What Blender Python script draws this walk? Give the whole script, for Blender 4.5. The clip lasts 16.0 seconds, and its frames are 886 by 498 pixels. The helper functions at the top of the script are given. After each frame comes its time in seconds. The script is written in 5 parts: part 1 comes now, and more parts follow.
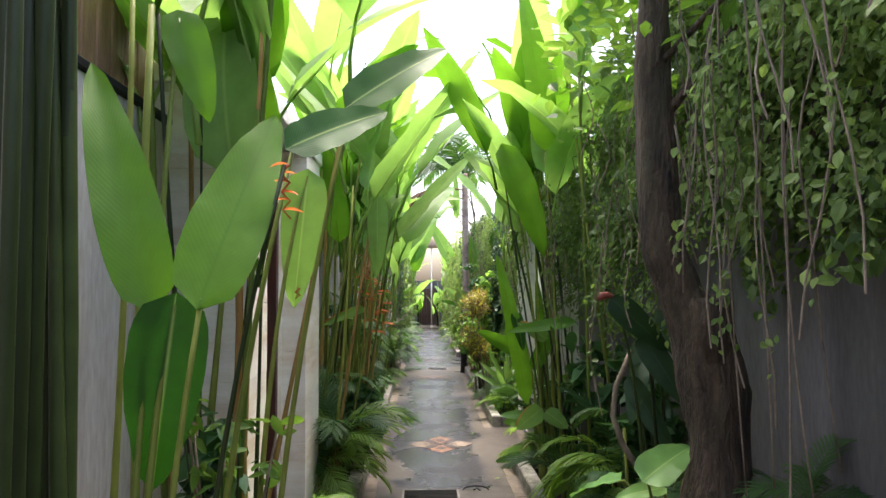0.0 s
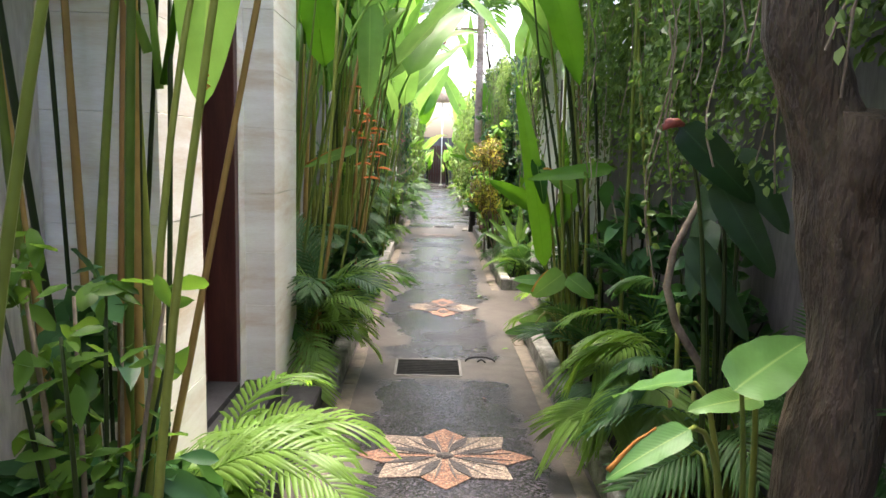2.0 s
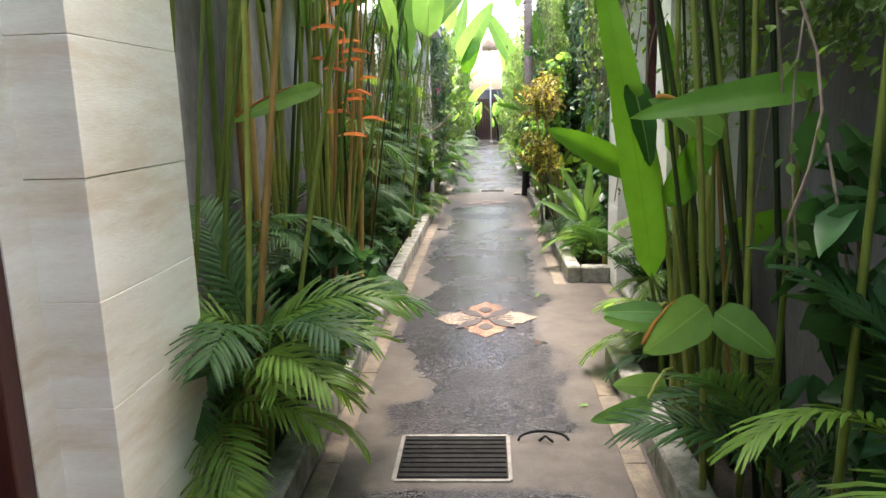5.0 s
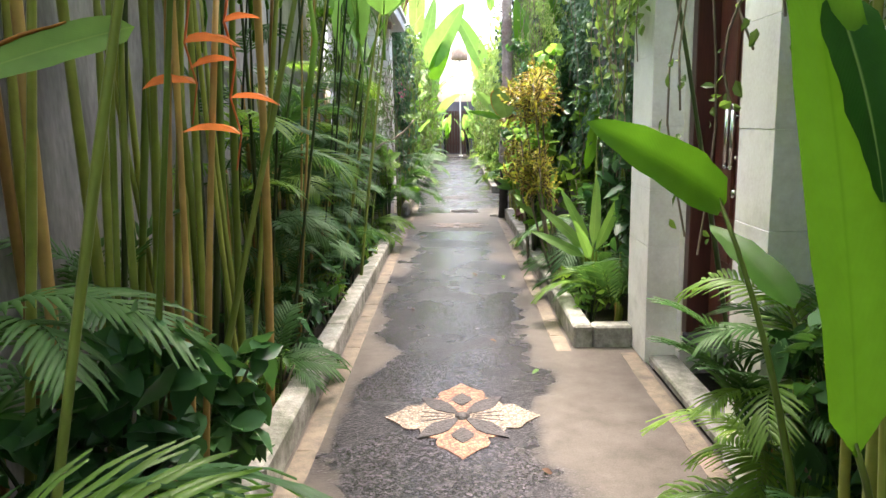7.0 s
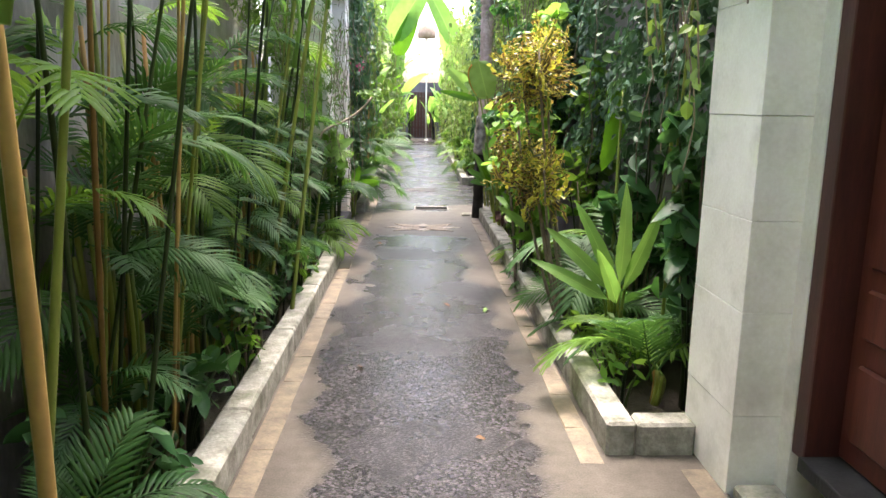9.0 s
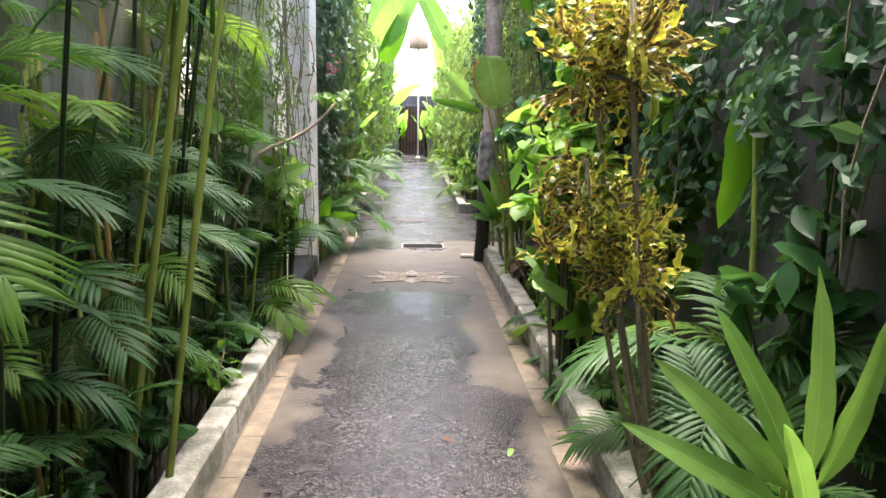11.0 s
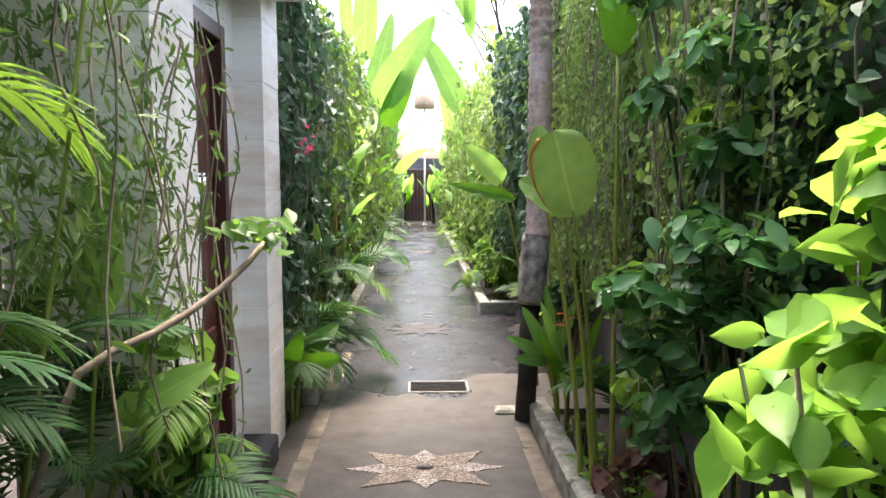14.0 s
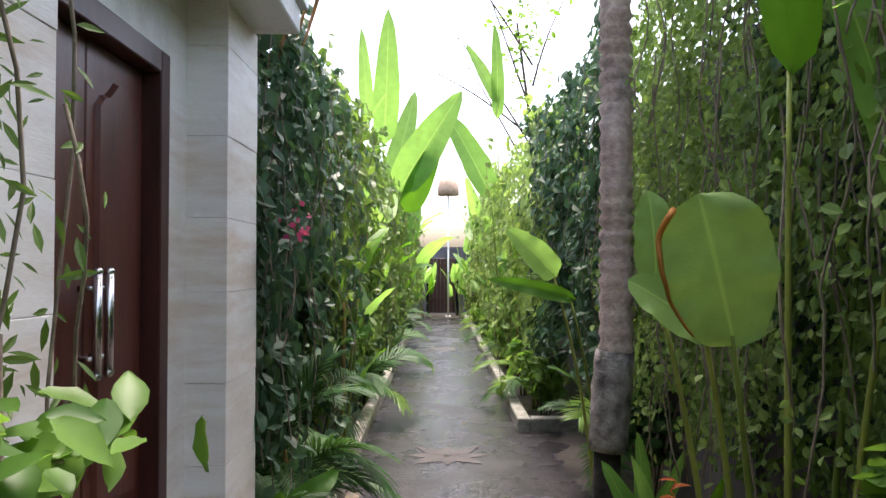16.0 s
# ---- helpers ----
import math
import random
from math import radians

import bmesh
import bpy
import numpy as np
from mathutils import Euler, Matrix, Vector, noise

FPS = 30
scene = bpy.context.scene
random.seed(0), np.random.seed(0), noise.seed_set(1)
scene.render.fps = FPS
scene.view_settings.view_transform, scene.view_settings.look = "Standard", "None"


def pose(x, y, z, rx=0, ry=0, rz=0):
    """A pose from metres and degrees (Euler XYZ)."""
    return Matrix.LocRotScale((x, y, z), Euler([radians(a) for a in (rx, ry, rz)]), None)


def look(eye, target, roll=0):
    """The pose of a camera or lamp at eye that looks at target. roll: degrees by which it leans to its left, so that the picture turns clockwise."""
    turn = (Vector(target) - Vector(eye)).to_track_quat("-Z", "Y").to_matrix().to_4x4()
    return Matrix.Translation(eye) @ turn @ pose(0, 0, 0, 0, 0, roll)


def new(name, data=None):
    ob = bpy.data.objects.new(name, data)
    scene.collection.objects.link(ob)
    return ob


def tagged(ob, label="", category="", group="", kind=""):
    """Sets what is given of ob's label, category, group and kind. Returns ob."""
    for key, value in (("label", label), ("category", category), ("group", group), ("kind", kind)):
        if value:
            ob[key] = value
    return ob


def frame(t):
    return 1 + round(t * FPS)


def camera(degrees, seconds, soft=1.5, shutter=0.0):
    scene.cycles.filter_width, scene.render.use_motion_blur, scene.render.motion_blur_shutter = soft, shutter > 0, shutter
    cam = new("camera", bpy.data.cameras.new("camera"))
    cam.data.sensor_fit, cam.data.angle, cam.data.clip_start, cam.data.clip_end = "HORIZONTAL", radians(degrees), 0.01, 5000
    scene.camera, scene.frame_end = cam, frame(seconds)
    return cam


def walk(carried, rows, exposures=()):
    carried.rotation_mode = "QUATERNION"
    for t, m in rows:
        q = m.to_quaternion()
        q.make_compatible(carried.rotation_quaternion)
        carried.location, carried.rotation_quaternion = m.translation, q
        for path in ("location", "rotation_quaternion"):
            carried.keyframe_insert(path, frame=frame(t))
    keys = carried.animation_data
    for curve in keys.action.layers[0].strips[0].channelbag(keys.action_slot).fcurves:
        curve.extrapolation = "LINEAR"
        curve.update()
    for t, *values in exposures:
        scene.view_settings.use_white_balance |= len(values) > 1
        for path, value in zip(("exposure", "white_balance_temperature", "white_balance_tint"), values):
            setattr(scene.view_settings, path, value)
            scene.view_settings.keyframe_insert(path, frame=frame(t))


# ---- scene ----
cam = camera(63.0, 16.0)
PATH = [
    (0, (-0.204, -1.132, 1.742), (-0.147, 0.864, 1.855), -0.3),
    (0.5, (-0.223, -0.972, 1.652), (-0.152, 1.027, 1.639), -0.0),
    (1, (-0.189, -0.745, 1.61), (-0.132, 1.249, 1.46), 1.8),
    (1.5, (-0.192, -0.457, 1.589), (-0.17, 1.528, 1.345), 3.6),
    (2, (-0.136, -0.059, 1.582), (-0.104, 1.922, 1.312), 1.5),
    (2.5, (-0.059, 0.284, 1.593), (-0.017, 2.266, 1.328), 0.1),
    (3, (-0.021, 0.67, 1.573), (-0.016, 2.649, 1.283), -1.0),
    (3.5, (-0.02, 1.049, 1.568), (-0.023, 3.028, 1.275), 0.7),
    (3.7, (0.026, 1.175, 1.564), (-0.006, 3.152, 1.259), 0.6),
    (5.8, (0.016, 2.968, 1.398), (-0.119, 4.923, 0.998), -2.0),
    (6, (-0.017, 3.142, 1.385), (-0.136, 5.101, 1.0), -1.7),
    (6.5, (-0.016, 3.555, 1.351), (-0.092, 5.524, 1.008), -1.0),
    (7, (-0.02, 3.962, 1.354), (-0.057, 5.931, 1.008), -1.1),
    (7.5, (-0.052, 4.349, 1.357), (-0.005, 6.309, 0.963), -0.6),
    (8, (-0.031, 4.74, 1.345), (0.038, 6.696, 0.935), 0.3),
    (8.2, (-0.039, 4.869, 1.352), (0.019, 6.827, 0.949), 0.8),
    (10.3, (-0.063, 6.936, 1.289), (0.034, 8.898, 0.909), 0.7),
    (10.5, (-0.035, 7.1, 1.3), (0.062, 9.065, 0.941), 1.0),
    (11, (-0.014, 7.504, 1.3), (0.076, 9.471, 0.95), 0.9),
    (11.5, (-0.012, 7.887, 1.304), (0.086, 9.852, 0.943), 0.5),
    (12, (0.013, 8.251, 1.334), (0.098, 10.218, 0.982), 1.8),
    (12.5, (-0.021, 8.596, 1.346), (0.056, 10.558, 0.962), 1.3),
    (13, (-0.037, 8.91, 1.362), (0.054, 10.875, 1.003), 0.2),
    (13.5, (-0.052, 9.309, 1.445), (-0.002, 11.288, 1.164), -0.0),
    (14, (-0.04, 9.712, 1.555), (0.032, 11.7, 1.356), -0.0),
    (14.5, (-0.063, 10.064, 1.611), (0.005, 12.062, 1.573), -0.5),
    (15, (-0.066, 10.392, 1.653), (-0.107, 12.39, 1.741), -0.4),
    (15.5, (-0.083, 10.683, 1.633), (-0.103, 12.68, 1.742), 0.1),
    (16, (-0.076, 10.97, 1.578), (-0.064, 12.969, 1.623), 0.0),
]
EXPOSURES = ((0.0, 2.45), (1.0, 2.95), (3.5, 2.9), (6.0, 3.18), (13.5, 3.22), (14.5, 2.9), (15.0, 2.78), (16.0, 2.48))
walk(cam, [(t, look(eye, target, roll)) for t, eye, target, roll in PATH], EXPOSURES)
SKY, SUN = 0.15, 1.5
scene.view_settings.use_white_balance = True
scene.view_settings.white_balance_temperature, scene.view_settings.white_balance_tint = 6650, 15


# ---- light ----
world = bpy.data.worlds.new("sky")
scene.world = world
world.use_nodes = True
wn = world.node_tree.nodes
sky = wn.new("ShaderNodeTexSky")
sky.sky_type = "NISHITA"
sky.sun_disc = False
sky.sun_elevation, sky.sun_rotation = radians(74), radians(10)
sky.air_density, sky.dust_density, sky.ozone_density = 1.0, 6.0, 1.0
world.node_tree.links.new(sky.outputs[0], wn["Background"].inputs[0])
wn["Background"].inputs[1].default_value = SKY
sun = new("sun", bpy.data.lights.new("sun", "SUN"))
sun.data.energy, sun.data.angle, sun.data.color = SUN, radians(25), (1.0, 0.95, 0.86)
sun.matrix_world = look((0.9, 5, 18), (0.0, 0, 0))


# ---- materials ----
def material(name, rough=0.6, metal=0.0):
    m = bpy.data.materials.new(name)
    m.use_nodes = True
    b = m.node_tree.nodes["Principled BSDF"]
    b.inputs["Roughness"].default_value, b.inputs["Metallic"].default_value = rough, metal
    return m, m.node_tree.nodes, m.node_tree.links, b


def ramp(n, l, source, stops):
    r = n.new("ShaderNodeValToRGB")
    e = r.color_ramp.elements
    while len(e) < len(stops):
        e.new(0.5)
    for i, (p, c) in enumerate(stops):
        e[i].position, e[i].color = p, (*c, 1) if len(c) == 3 else (c[0], c[0], c[0], 1)
    l.new(source, r.inputs[0])
    return r.outputs[0]


def noise_of(n, l, scale, detail=4, rough=0.55, stretch=None, where="Position"):
    g = n.new("ShaderNodeNewGeometry") if where == "Position" else n.new("ShaderNodeTexCoord")
    src = g.outputs[where]
    if stretch:
        mp = n.new("ShaderNodeMapping")
        mp.inputs["Scale"].default_value = stretch
        l.new(src, mp.inputs[0])
        src = mp.outputs[0]
    t = n.new("ShaderNodeTexNoise")
    t.inputs["Scale"].default_value, t.inputs["Detail"].default_value, t.inputs["Roughness"].default_value = scale, detail, rough
    l.new(src, t.inputs["Vector"])
    return t.outputs["Fac"]


def math_of(n, l, op, a, b=0.5, clamp=False):
    m = n.new("ShaderNodeMath")
    m.operation, m.use_clamp = op, clamp
    for i, v in enumerate((a, b)):
        if isinstance(v, (int, float)):
            m.inputs[i].default_value = v
        else:
            l.new(v, m.inputs[i])
    return m.outputs[0]


def mix_of(n, l, fac, a, b, kind="MIX"):
    m = n.new("ShaderNodeMix")
    m.data_type, m.blend_type = "RGBA", kind
    for sock, v in ((m.inputs[0], fac), (m.inputs[6], a), (m.inputs[7], b)):
        if isinstance(v, (int, float)):
            sock.default_value = v
        elif isinstance(v, tuple):
            sock.default_value = (*v, 1)
        else:
            l.new(v, sock)
    return m.outputs[2]


def bump_of(n, l, b, height, strength, dist):
    k = n.new("ShaderNodeBump")
    k.inputs["Strength"].default_value, k.inputs["Distance"].default_value = strength, dist
    l.new(height, k.inputs["Height"])
    l.new(k.outputs[0], b.inputs["Normal"])


def rough_surface(name, dark, light, scale, rough=0.75, grain=60, bump=0.4, dist=0.004, stretch=None, stain=None, per_piece=0.0, metal=0.0):
    """Two-scale mottled surface with grain relief, an optional stain colour and a tone that differs from piece to piece."""
    m, n, l, b = material(name, rough, metal)
    big = noise_of(n, l, scale, 5, 0.6, stretch)
    c = ramp(n, l, big, [(0.3, dark), (0.7, light)])
    fine = noise_of(n, l, grain, 3, 0.6, stretch)
    c = mix_of(n, l, 0.35, c, ramp(n, l, fine, [(0.3, (0.35,)), (0.7, (0.85,))]), "OVERLAY")
    if stain:
        s = ramp(n, l, noise_of(n, l, scale * 0.45, 6, 0.7, stretch), [(0.5, (0.0,)), (0.68, (0.8,))])
        c = mix_of(n, l, s, c, stain)
    if per_piece:
        o = n.new("ShaderNodeObjectInfo")
        c = mix_of(n, l, 1.0, c, ramp(n, l, o.outputs["Random"], [(0.0, (1 - per_piece,)), (1.0, (1.0,))]), "MULTIPLY")
    l.new(c, b.inputs["Base Color"])
    bump_of(n, l, b, fine, bump, dist)
    return m


def leaf_material(name, dark, light, glow, rough=0.45, veins=38.0, per="object", trans=0.45, rib=None):
    """Leaf with side veins, a paler midrib and light coming through it."""
    m, n, l, b = material(name, rough)
    if per == "object":
        src = n.new("ShaderNodeObjectInfo").outputs["Random"]
    else:
        src = n.new("ShaderNodeNewGeometry").outputs["Random Per Island"]
    c = ramp(n, l, src, [(0.0, dark), (1.0, light)])
    c = mix_of(n, l, 0.5, c, ramp(n, l, noise_of(n, l, 9.0, 4, 0.6), [(0.3, (0.3,)), (0.7, (0.72,))]), "OVERLAY")
    height = noise_of(n, l, 40.0, 2)
    if veins:
        uv = n.new("ShaderNodeUVMap")
        sp = n.new("ShaderNodeSeparateXYZ")
        l.new(uv.outputs[0], sp.inputs[0])
        off = math_of(n, l, "ABSOLUTE", math_of(n, l, "SUBTRACT", sp.outputs[0], 0.5))
        lines = math_of(n, l, "SUBTRACT", math_of(n, l, "MULTIPLY", sp.outputs[1], veins), math_of(n, l, "MULTIPLY", off, veins * 0.35))
        wave = math_of(n, l, "SINE", math_of(n, l, "MULTIPLY", lines, 6.283))
        height = math_of(n, l, "ADD", math_of(n, l, "MULTIPLY", wave, 0.5), 0.5)
        c = mix_of(n, l, math_of(n, l, "MULTIPLY", height, 0.05), c, light)
        mid = ramp(n, l, off, [(0.0, (0.75,)), (0.035, (0.0,))])
        c = mix_of(n, l, mid, c, rib or (0.3, 0.42, 0.12))
    l.new(c, b.inputs["Base Color"])
    bump_of(n, l, b, height, 0.09 if veins else 0.16, 0.003)
    b.inputs["Specular IOR Level"].default_value = 0.22
    t = n.new("ShaderNodeBsdfTranslucent")
    l.new(mix_of(n, l, 1.0, mix_of(n, l, 0.5, c, glow), (1.45, 1.5, 1.0), "MULTIPLY"), t.inputs["Color"])
    x = n.new("ShaderNodeMixShader")
    x.inputs[0].default_value = trans
    l.new(b.outputs[0], x.inputs[1])
    l.new(t.outputs[0], x.inputs[2])
    l.new(x.outputs[0], n["Material Output"].inputs["Surface"])
    return m


def path_material():
    """Washed pebble screed, dark and wet down the middle, paler and smooth where worn dry at the sides."""
    m, n, l, b = material("washed_pebble")
    g = n.new("ShaderNodeNewGeometry")
    sp = n.new("ShaderNodeSeparateXYZ")
    l.new(g.outputs["Position"], sp.inputs[0])
    side = math_of(n, l, "ABSOLUTE", math_of(n, l, "SUBTRACT", sp.outputs[0], -0.03))
    blob = noise_of(n, l, 1.15, 5, 0.55)
    blob2 = noise_of(n, l, 0.33, 2, 0.5, (0.2, 1, 1))
    v = math_of(n, l, "ADD", side, math_of(n, l, "MULTIPLY", math_of(n, l, "SUBTRACT", blob, 0.5), 1.0))
    v = math_of(n, l, "ADD", v, math_of(n, l, "MULTIPLY", math_of(n, l, "SUBTRACT", blob2, 0.5), 0.25))
    # beyond the last porch the screed stays wet nearly to its edges
    v = math_of(n, l, "SUBTRACT", v, math_of(n, l, "MULTIPLY", math_of(n, l, "GREATER_THAN", sp.outputs[1], 15.3), 0.55))
    v = math_of(n, l, "ADD", v, math_of(n, l, "MULTIPLY", math_of(n, l, "SUBTRACT", noise_of(n, l, 4.5, 5, 0.65), 0.5), 0.35))
    dry = ramp(n, l, v, [(0.42, (0.0,)), (0.46, (0.55,)), (0.53, (1.0,))])
    # the stretch about the second star is worn dry right across
    worn = math_of(n, l, "ABSOLUTE", math_of(n, l, "SUBTRACT", math_of(n, l, "ADD", sp.outputs[1], math_of(n, l, "ADD", math_of(n, l, "MULTIPLY", blob, 0.9), math_of(n, l, "MULTIPLY", noise_of(n, l, 4.5, 4, 0.6), 0.5))), 14.55))
    dry = mix_of(n, l, ramp(n, l, math_of(n, l, "MULTIPLY", worn, 0.5), [(0.42, (1.0,)), (0.47, (0.0,))]), dry, (1.0, 1.0, 1.0))
    # so is the strip about the first drain
    strip = math_of(n, l, "ABSOLUTE", math_of(n, l, "SUBTRACT", math_of(n, l, "ADD", sp.outputs[1], math_of(n, l, "MULTIPLY", blob, 0.5)), 5.28))
    dry = mix_of(n, l, ramp(n, l, strip, [(0.24, (1.0,)), (0.29, (0.0,))]), dry, (1.0, 1.0, 1.0))
    vor = n.new("ShaderNodeTexVoronoi")
    vor.inputs["Scale"].default_value = 95
    l.new(g.outputs["Position"], vor.inputs["Vector"])
    peb = ramp(n, l, vor.outputs["Distance"], [(0.1, (1.0,)), (0.6, (0.0,))])
    cell = n.new("ShaderNodeSeparateColor")
    l.new(vor.outputs["Color"], cell.inputs[0])
    wet = ramp(n, l, cell.outputs[0], [(0.0, (0.006, 0.0055, 0.0065)), (0.6, (0.019, 0.017, 0.0195)), (1.0, (0.065, 0.058, 0.062))])
    wet = mix_of(n, l, 0.6, wet, ramp(n, l, noise_of(n, l, 3.0, 5, 0.65), [(0.3, (0.25,)), (0.7, (0.75,))]), "OVERLAY")
    paler = ramp(n, l, noise_of(n, l, 6, 6, 0.65), [(0.3, (0.055, 0.048, 0.041)), (0.7, (0.10, 0.088, 0.077))])
    paler = mix_of(n, l, 0.4, paler, ramp(n, l, noise_of(n, l, 150, 2), [(0.3, (0.3,)), (0.7, (0.8,))]), "OVERLAY")
    l.new(mix_of(n, l, dry, wet, paler), b.inputs["Base Color"])
    r = mix_of(n, l, dry, ramp(n, l, noise_of(n, l, 1.3, 4, 0.6), [(0.38, (0.15,)), (0.64, (0.38,))]), (0.50, 0.50, 0.50))
    l.new(r, b.inputs["Roughness"])
    l.new(mix_of(n, l, dry, (0.16, 0.16, 0.16), (0.12, 0.12, 0.12)), b.inputs["Specular IOR Level"])
    h = mix_of(n, l, dry, peb, ramp(n, l, noise_of(n, l, 70, 3), [(0.3, (0.35,)), (0.7, (0.5,))]))
    bump_of(n, l, b, h, 0.55, 0.004)
    return m


def pebble_material(name, stops):
    m, n, l, b = material(name, 0.55)
    b.inputs["Specular IOR Level"].default_value = 0.15
    vor = n.new("ShaderNodeTexVoronoi")
    vor.inputs["Scale"].default_value = 85
    g = n.new("ShaderNodeNewGeometry")
    l.new(g.outputs["Position"], vor.inputs["Vector"])
    cell = n.new("ShaderNodeSeparateColor")
    l.new(vor.outputs["Color"], cell.inputs[0])
    c = ramp(n, l, cell.outputs[0], stops)
    c = mix_of(n, l, 0.5, c, ramp(n, l, noise_of(n, l, 12, 4), [(0.3, (0.3,)), (0.7, (0.75,))]), "OVERLAY")
    l.new(mix_of(n, l, ramp(n, l, vor.outputs["Distance"], [(0.35, (0.0,)), (0.7, (0.75,))]), c, (0.06, 0.05, 0.05)), b.inputs["Base Color"])
    bump_of(n, l, b, ramp(n, l, vor.outputs["Distance"], [(0.1, (1.0,)), (0.6, (0.0,))]), 0.6, 0.004)
    return m


M_PATH = path_material()
M_TAN = pebble_material("pale_pebble", [(0.0, (0.13, 0.10, 0.075)), (0.5, (0.25, 0.195, 0.145)), (1.0, (0.40, 0.32, 0.25))])
M_ORANGE = pebble_material("orange_pebble", [(0.0, (0.14, 0.062, 0.036)), (0.5, (0.25, 0.125, 0.075)), (1.0, (0.36, 0.22, 0.14))])
M_DARKPEB = pebble_material("dark_pebble", [(0.0, (0.015, 0.015, 0.016)), (1.0, (0.055, 0.052, 0.055))])
M_PALEPEB = pebble_material("white_pebble", [(0.0, (0.22, 0.185, 0.155)), (0.5, (0.36, 0.31, 0.27)), (1.0, (0.52, 0.46, 0.41))])
M_BORDER = rough_surface("sandstone_border", (0.075, 0.060, 0.043), (0.20, 0.155, 0.108), 9, 0.65, 90, 0.5, 0.004, stain=(0.06, 0.055, 0.038), per_piece=0.12)
M_KERB = rough_surface("kerb_concrete", (0.11, 0.108, 0.085), (0.42, 0.405, 0.36), 9, 0.85, 70, 0.7, 0.008, stain=(0.085, 0.095, 0.055), per_piece=0.25)
M_WALL = rough_surface("grey_render", (0.38, 0.335, 0.335), (0.70, 0.63, 0.625), 1.6, 0.85, 45, 0.4, 0.004, stretch=(1, 1, 0.22), stain=(0.14, 0.13, 0.13))
M_DARKWALL = rough_surface("weathered_render", (0.055, 0.052, 0.055), (0.16, 0.15, 0.155), 1.6, 0.9, 45, 0.4, 0.004, stretch=(1, 1, 0.25), stain=(0.035, 0.037, 0.03))
M_PLASTER = rough_surface("cream_plaster", (0.70, 0.675, 0.63), (0.84, 0.82, 0.78), 2.5, 0.8, 60, 0.25, 0.003, stain=(0.48, 0.44, 0.38))
M_STONE = rough_surface("limestone", (0.72, 0.655, 0.575), (0.89, 0.86, 0.81), 3.2, 0.7, 70, 0.3, 0.003, stretch=(0.5, 0.5, 3.0), stain=(0.62, 0.47, 0.34), per_piece=0.06)
M_GREYSTONE = rough_surface("grey_limestone", (0.72, 0.69, 0.645), (0.88, 0.86, 0.82), 3.2, 0.75, 70, 0.35, 0.003, stain=(0.48, 0.46, 0.41), per_piece=0.08)
M_BLACKSTONE = rough_surface("black_lava_stone", (0.010, 0.010, 0.011), (0.030, 0.030, 0.033), 6, 0.7, 80, 0.6, 0.005, stain=(0.045, 0.045, 0.047))
M_BLACKSTONE.node_tree.nodes["Principled BSDF"].inputs["Specular IOR Level"].default_value = 0.2
M_WALLOLD = rough_surface("damp_grey_render", (0.085, 0.076, 0.077), (0.42, 0.385, 0.385), 2.2, 0.85, 45, 0.4, 0.004, stretch=(1, 1, 0.35), stain=(0.05, 0.046, 0.043))
M_FENCE = rough_surface("orange_brown_boards", (0.20, 0.10, 0.055), (0.38, 0.22, 0.13), 5, 0.75, 50, 0.5, 0.004, stretch=(4, 4, 0.5))
M_DARKBOARD = rough_surface("red_brown_boards", (0.045, 0.022, 0.020), (0.11, 0.055, 0.046), 5, 0.75, 50, 0.5, 0.004, stretch=(4, 4, 0.5), per_piece=0.25)
# One stain, two tones: sunlight on the first door is put into the brighter colour.
M_DOORLIT = rough_surface("sunlit_red_stained_wood", (0.10, 0.026, 0.018), (0.20, 0.058, 0.036), 4, 0.34, 50, 0.25, 0.002, stretch=(6, 6, 0.6))
# The same stain without that light, for the other two doors.
M_DOORSHADE = rough_surface("shaded_red_stained_wood", (0.06, 0.016, 0.012), (0.125, 0.035, 0.023), 4, 0.34, 50, 0.25, 0.002, stretch=(6, 6, 0.6))
M_DOORFRAME = rough_surface("dark_stained_wood", (0.035, 0.010, 0.009), (0.075, 0.022, 0.017), 4, 0.4, 50, 0.25, 0.002, stretch=(6, 6, 0.6))
M_STEEL, _n, _l, _b = material("brushed_steel", 0.25, 1.0)
_b.inputs["Base Color"].default_value = (0.6, 0.59, 0.57, 1)
M_IRON = rough_surface("dark_iron", (0.006, 0.006, 0.006), (0.018, 0.018, 0.018), 20, 0.7, 120, 0.3, 0.002)
M_IRON.node_tree.nodes["Principled BSDF"].inputs["Specular IOR Level"].default_value = 0.08
M_RIM = rough_surface("grate_rim", (0.10, 0.09, 0.08), (0.21, 0.195, 0.18), 12, 0.6, 90, 0.3, 0.002)
M_SOIL = rough_surface("dark_soil", (0.014, 0.011, 0.008), (0.045, 0.034, 0.024), 4, 0.95, 60, 1.0, 0.02, stain=(0.03, 0.035, 0.012))
M_BARK = rough_surface("tree_bark", (0.009, 0.006, 0.004), (0.10, 0.068, 0.042), 12, 0.9, 40, 1.0, 0.05, stretch=(1, 1, 0.25), stain=(0.045, 0.042, 0.022))
M_PALMBARK = rough_surface("palm_bark", (0.33, 0.215, 0.175), (0.62, 0.47, 0.41), 5, 0.85, 40, 0.8, 0.01, stain=(0.06, 0.05, 0.045))
M_PALMBASE = rough_surface("old_palm_bark", (0.07, 0.06, 0.054), (0.46, 0.40, 0.37), 11, 0.9, 40, 1.0, 0.015)
M_BURNT = rough_surface("blackened_wood", (0.006, 0.005, 0.004), (0.03, 0.024, 0.02), 14, 0.9, 60, 1.0, 0.012)
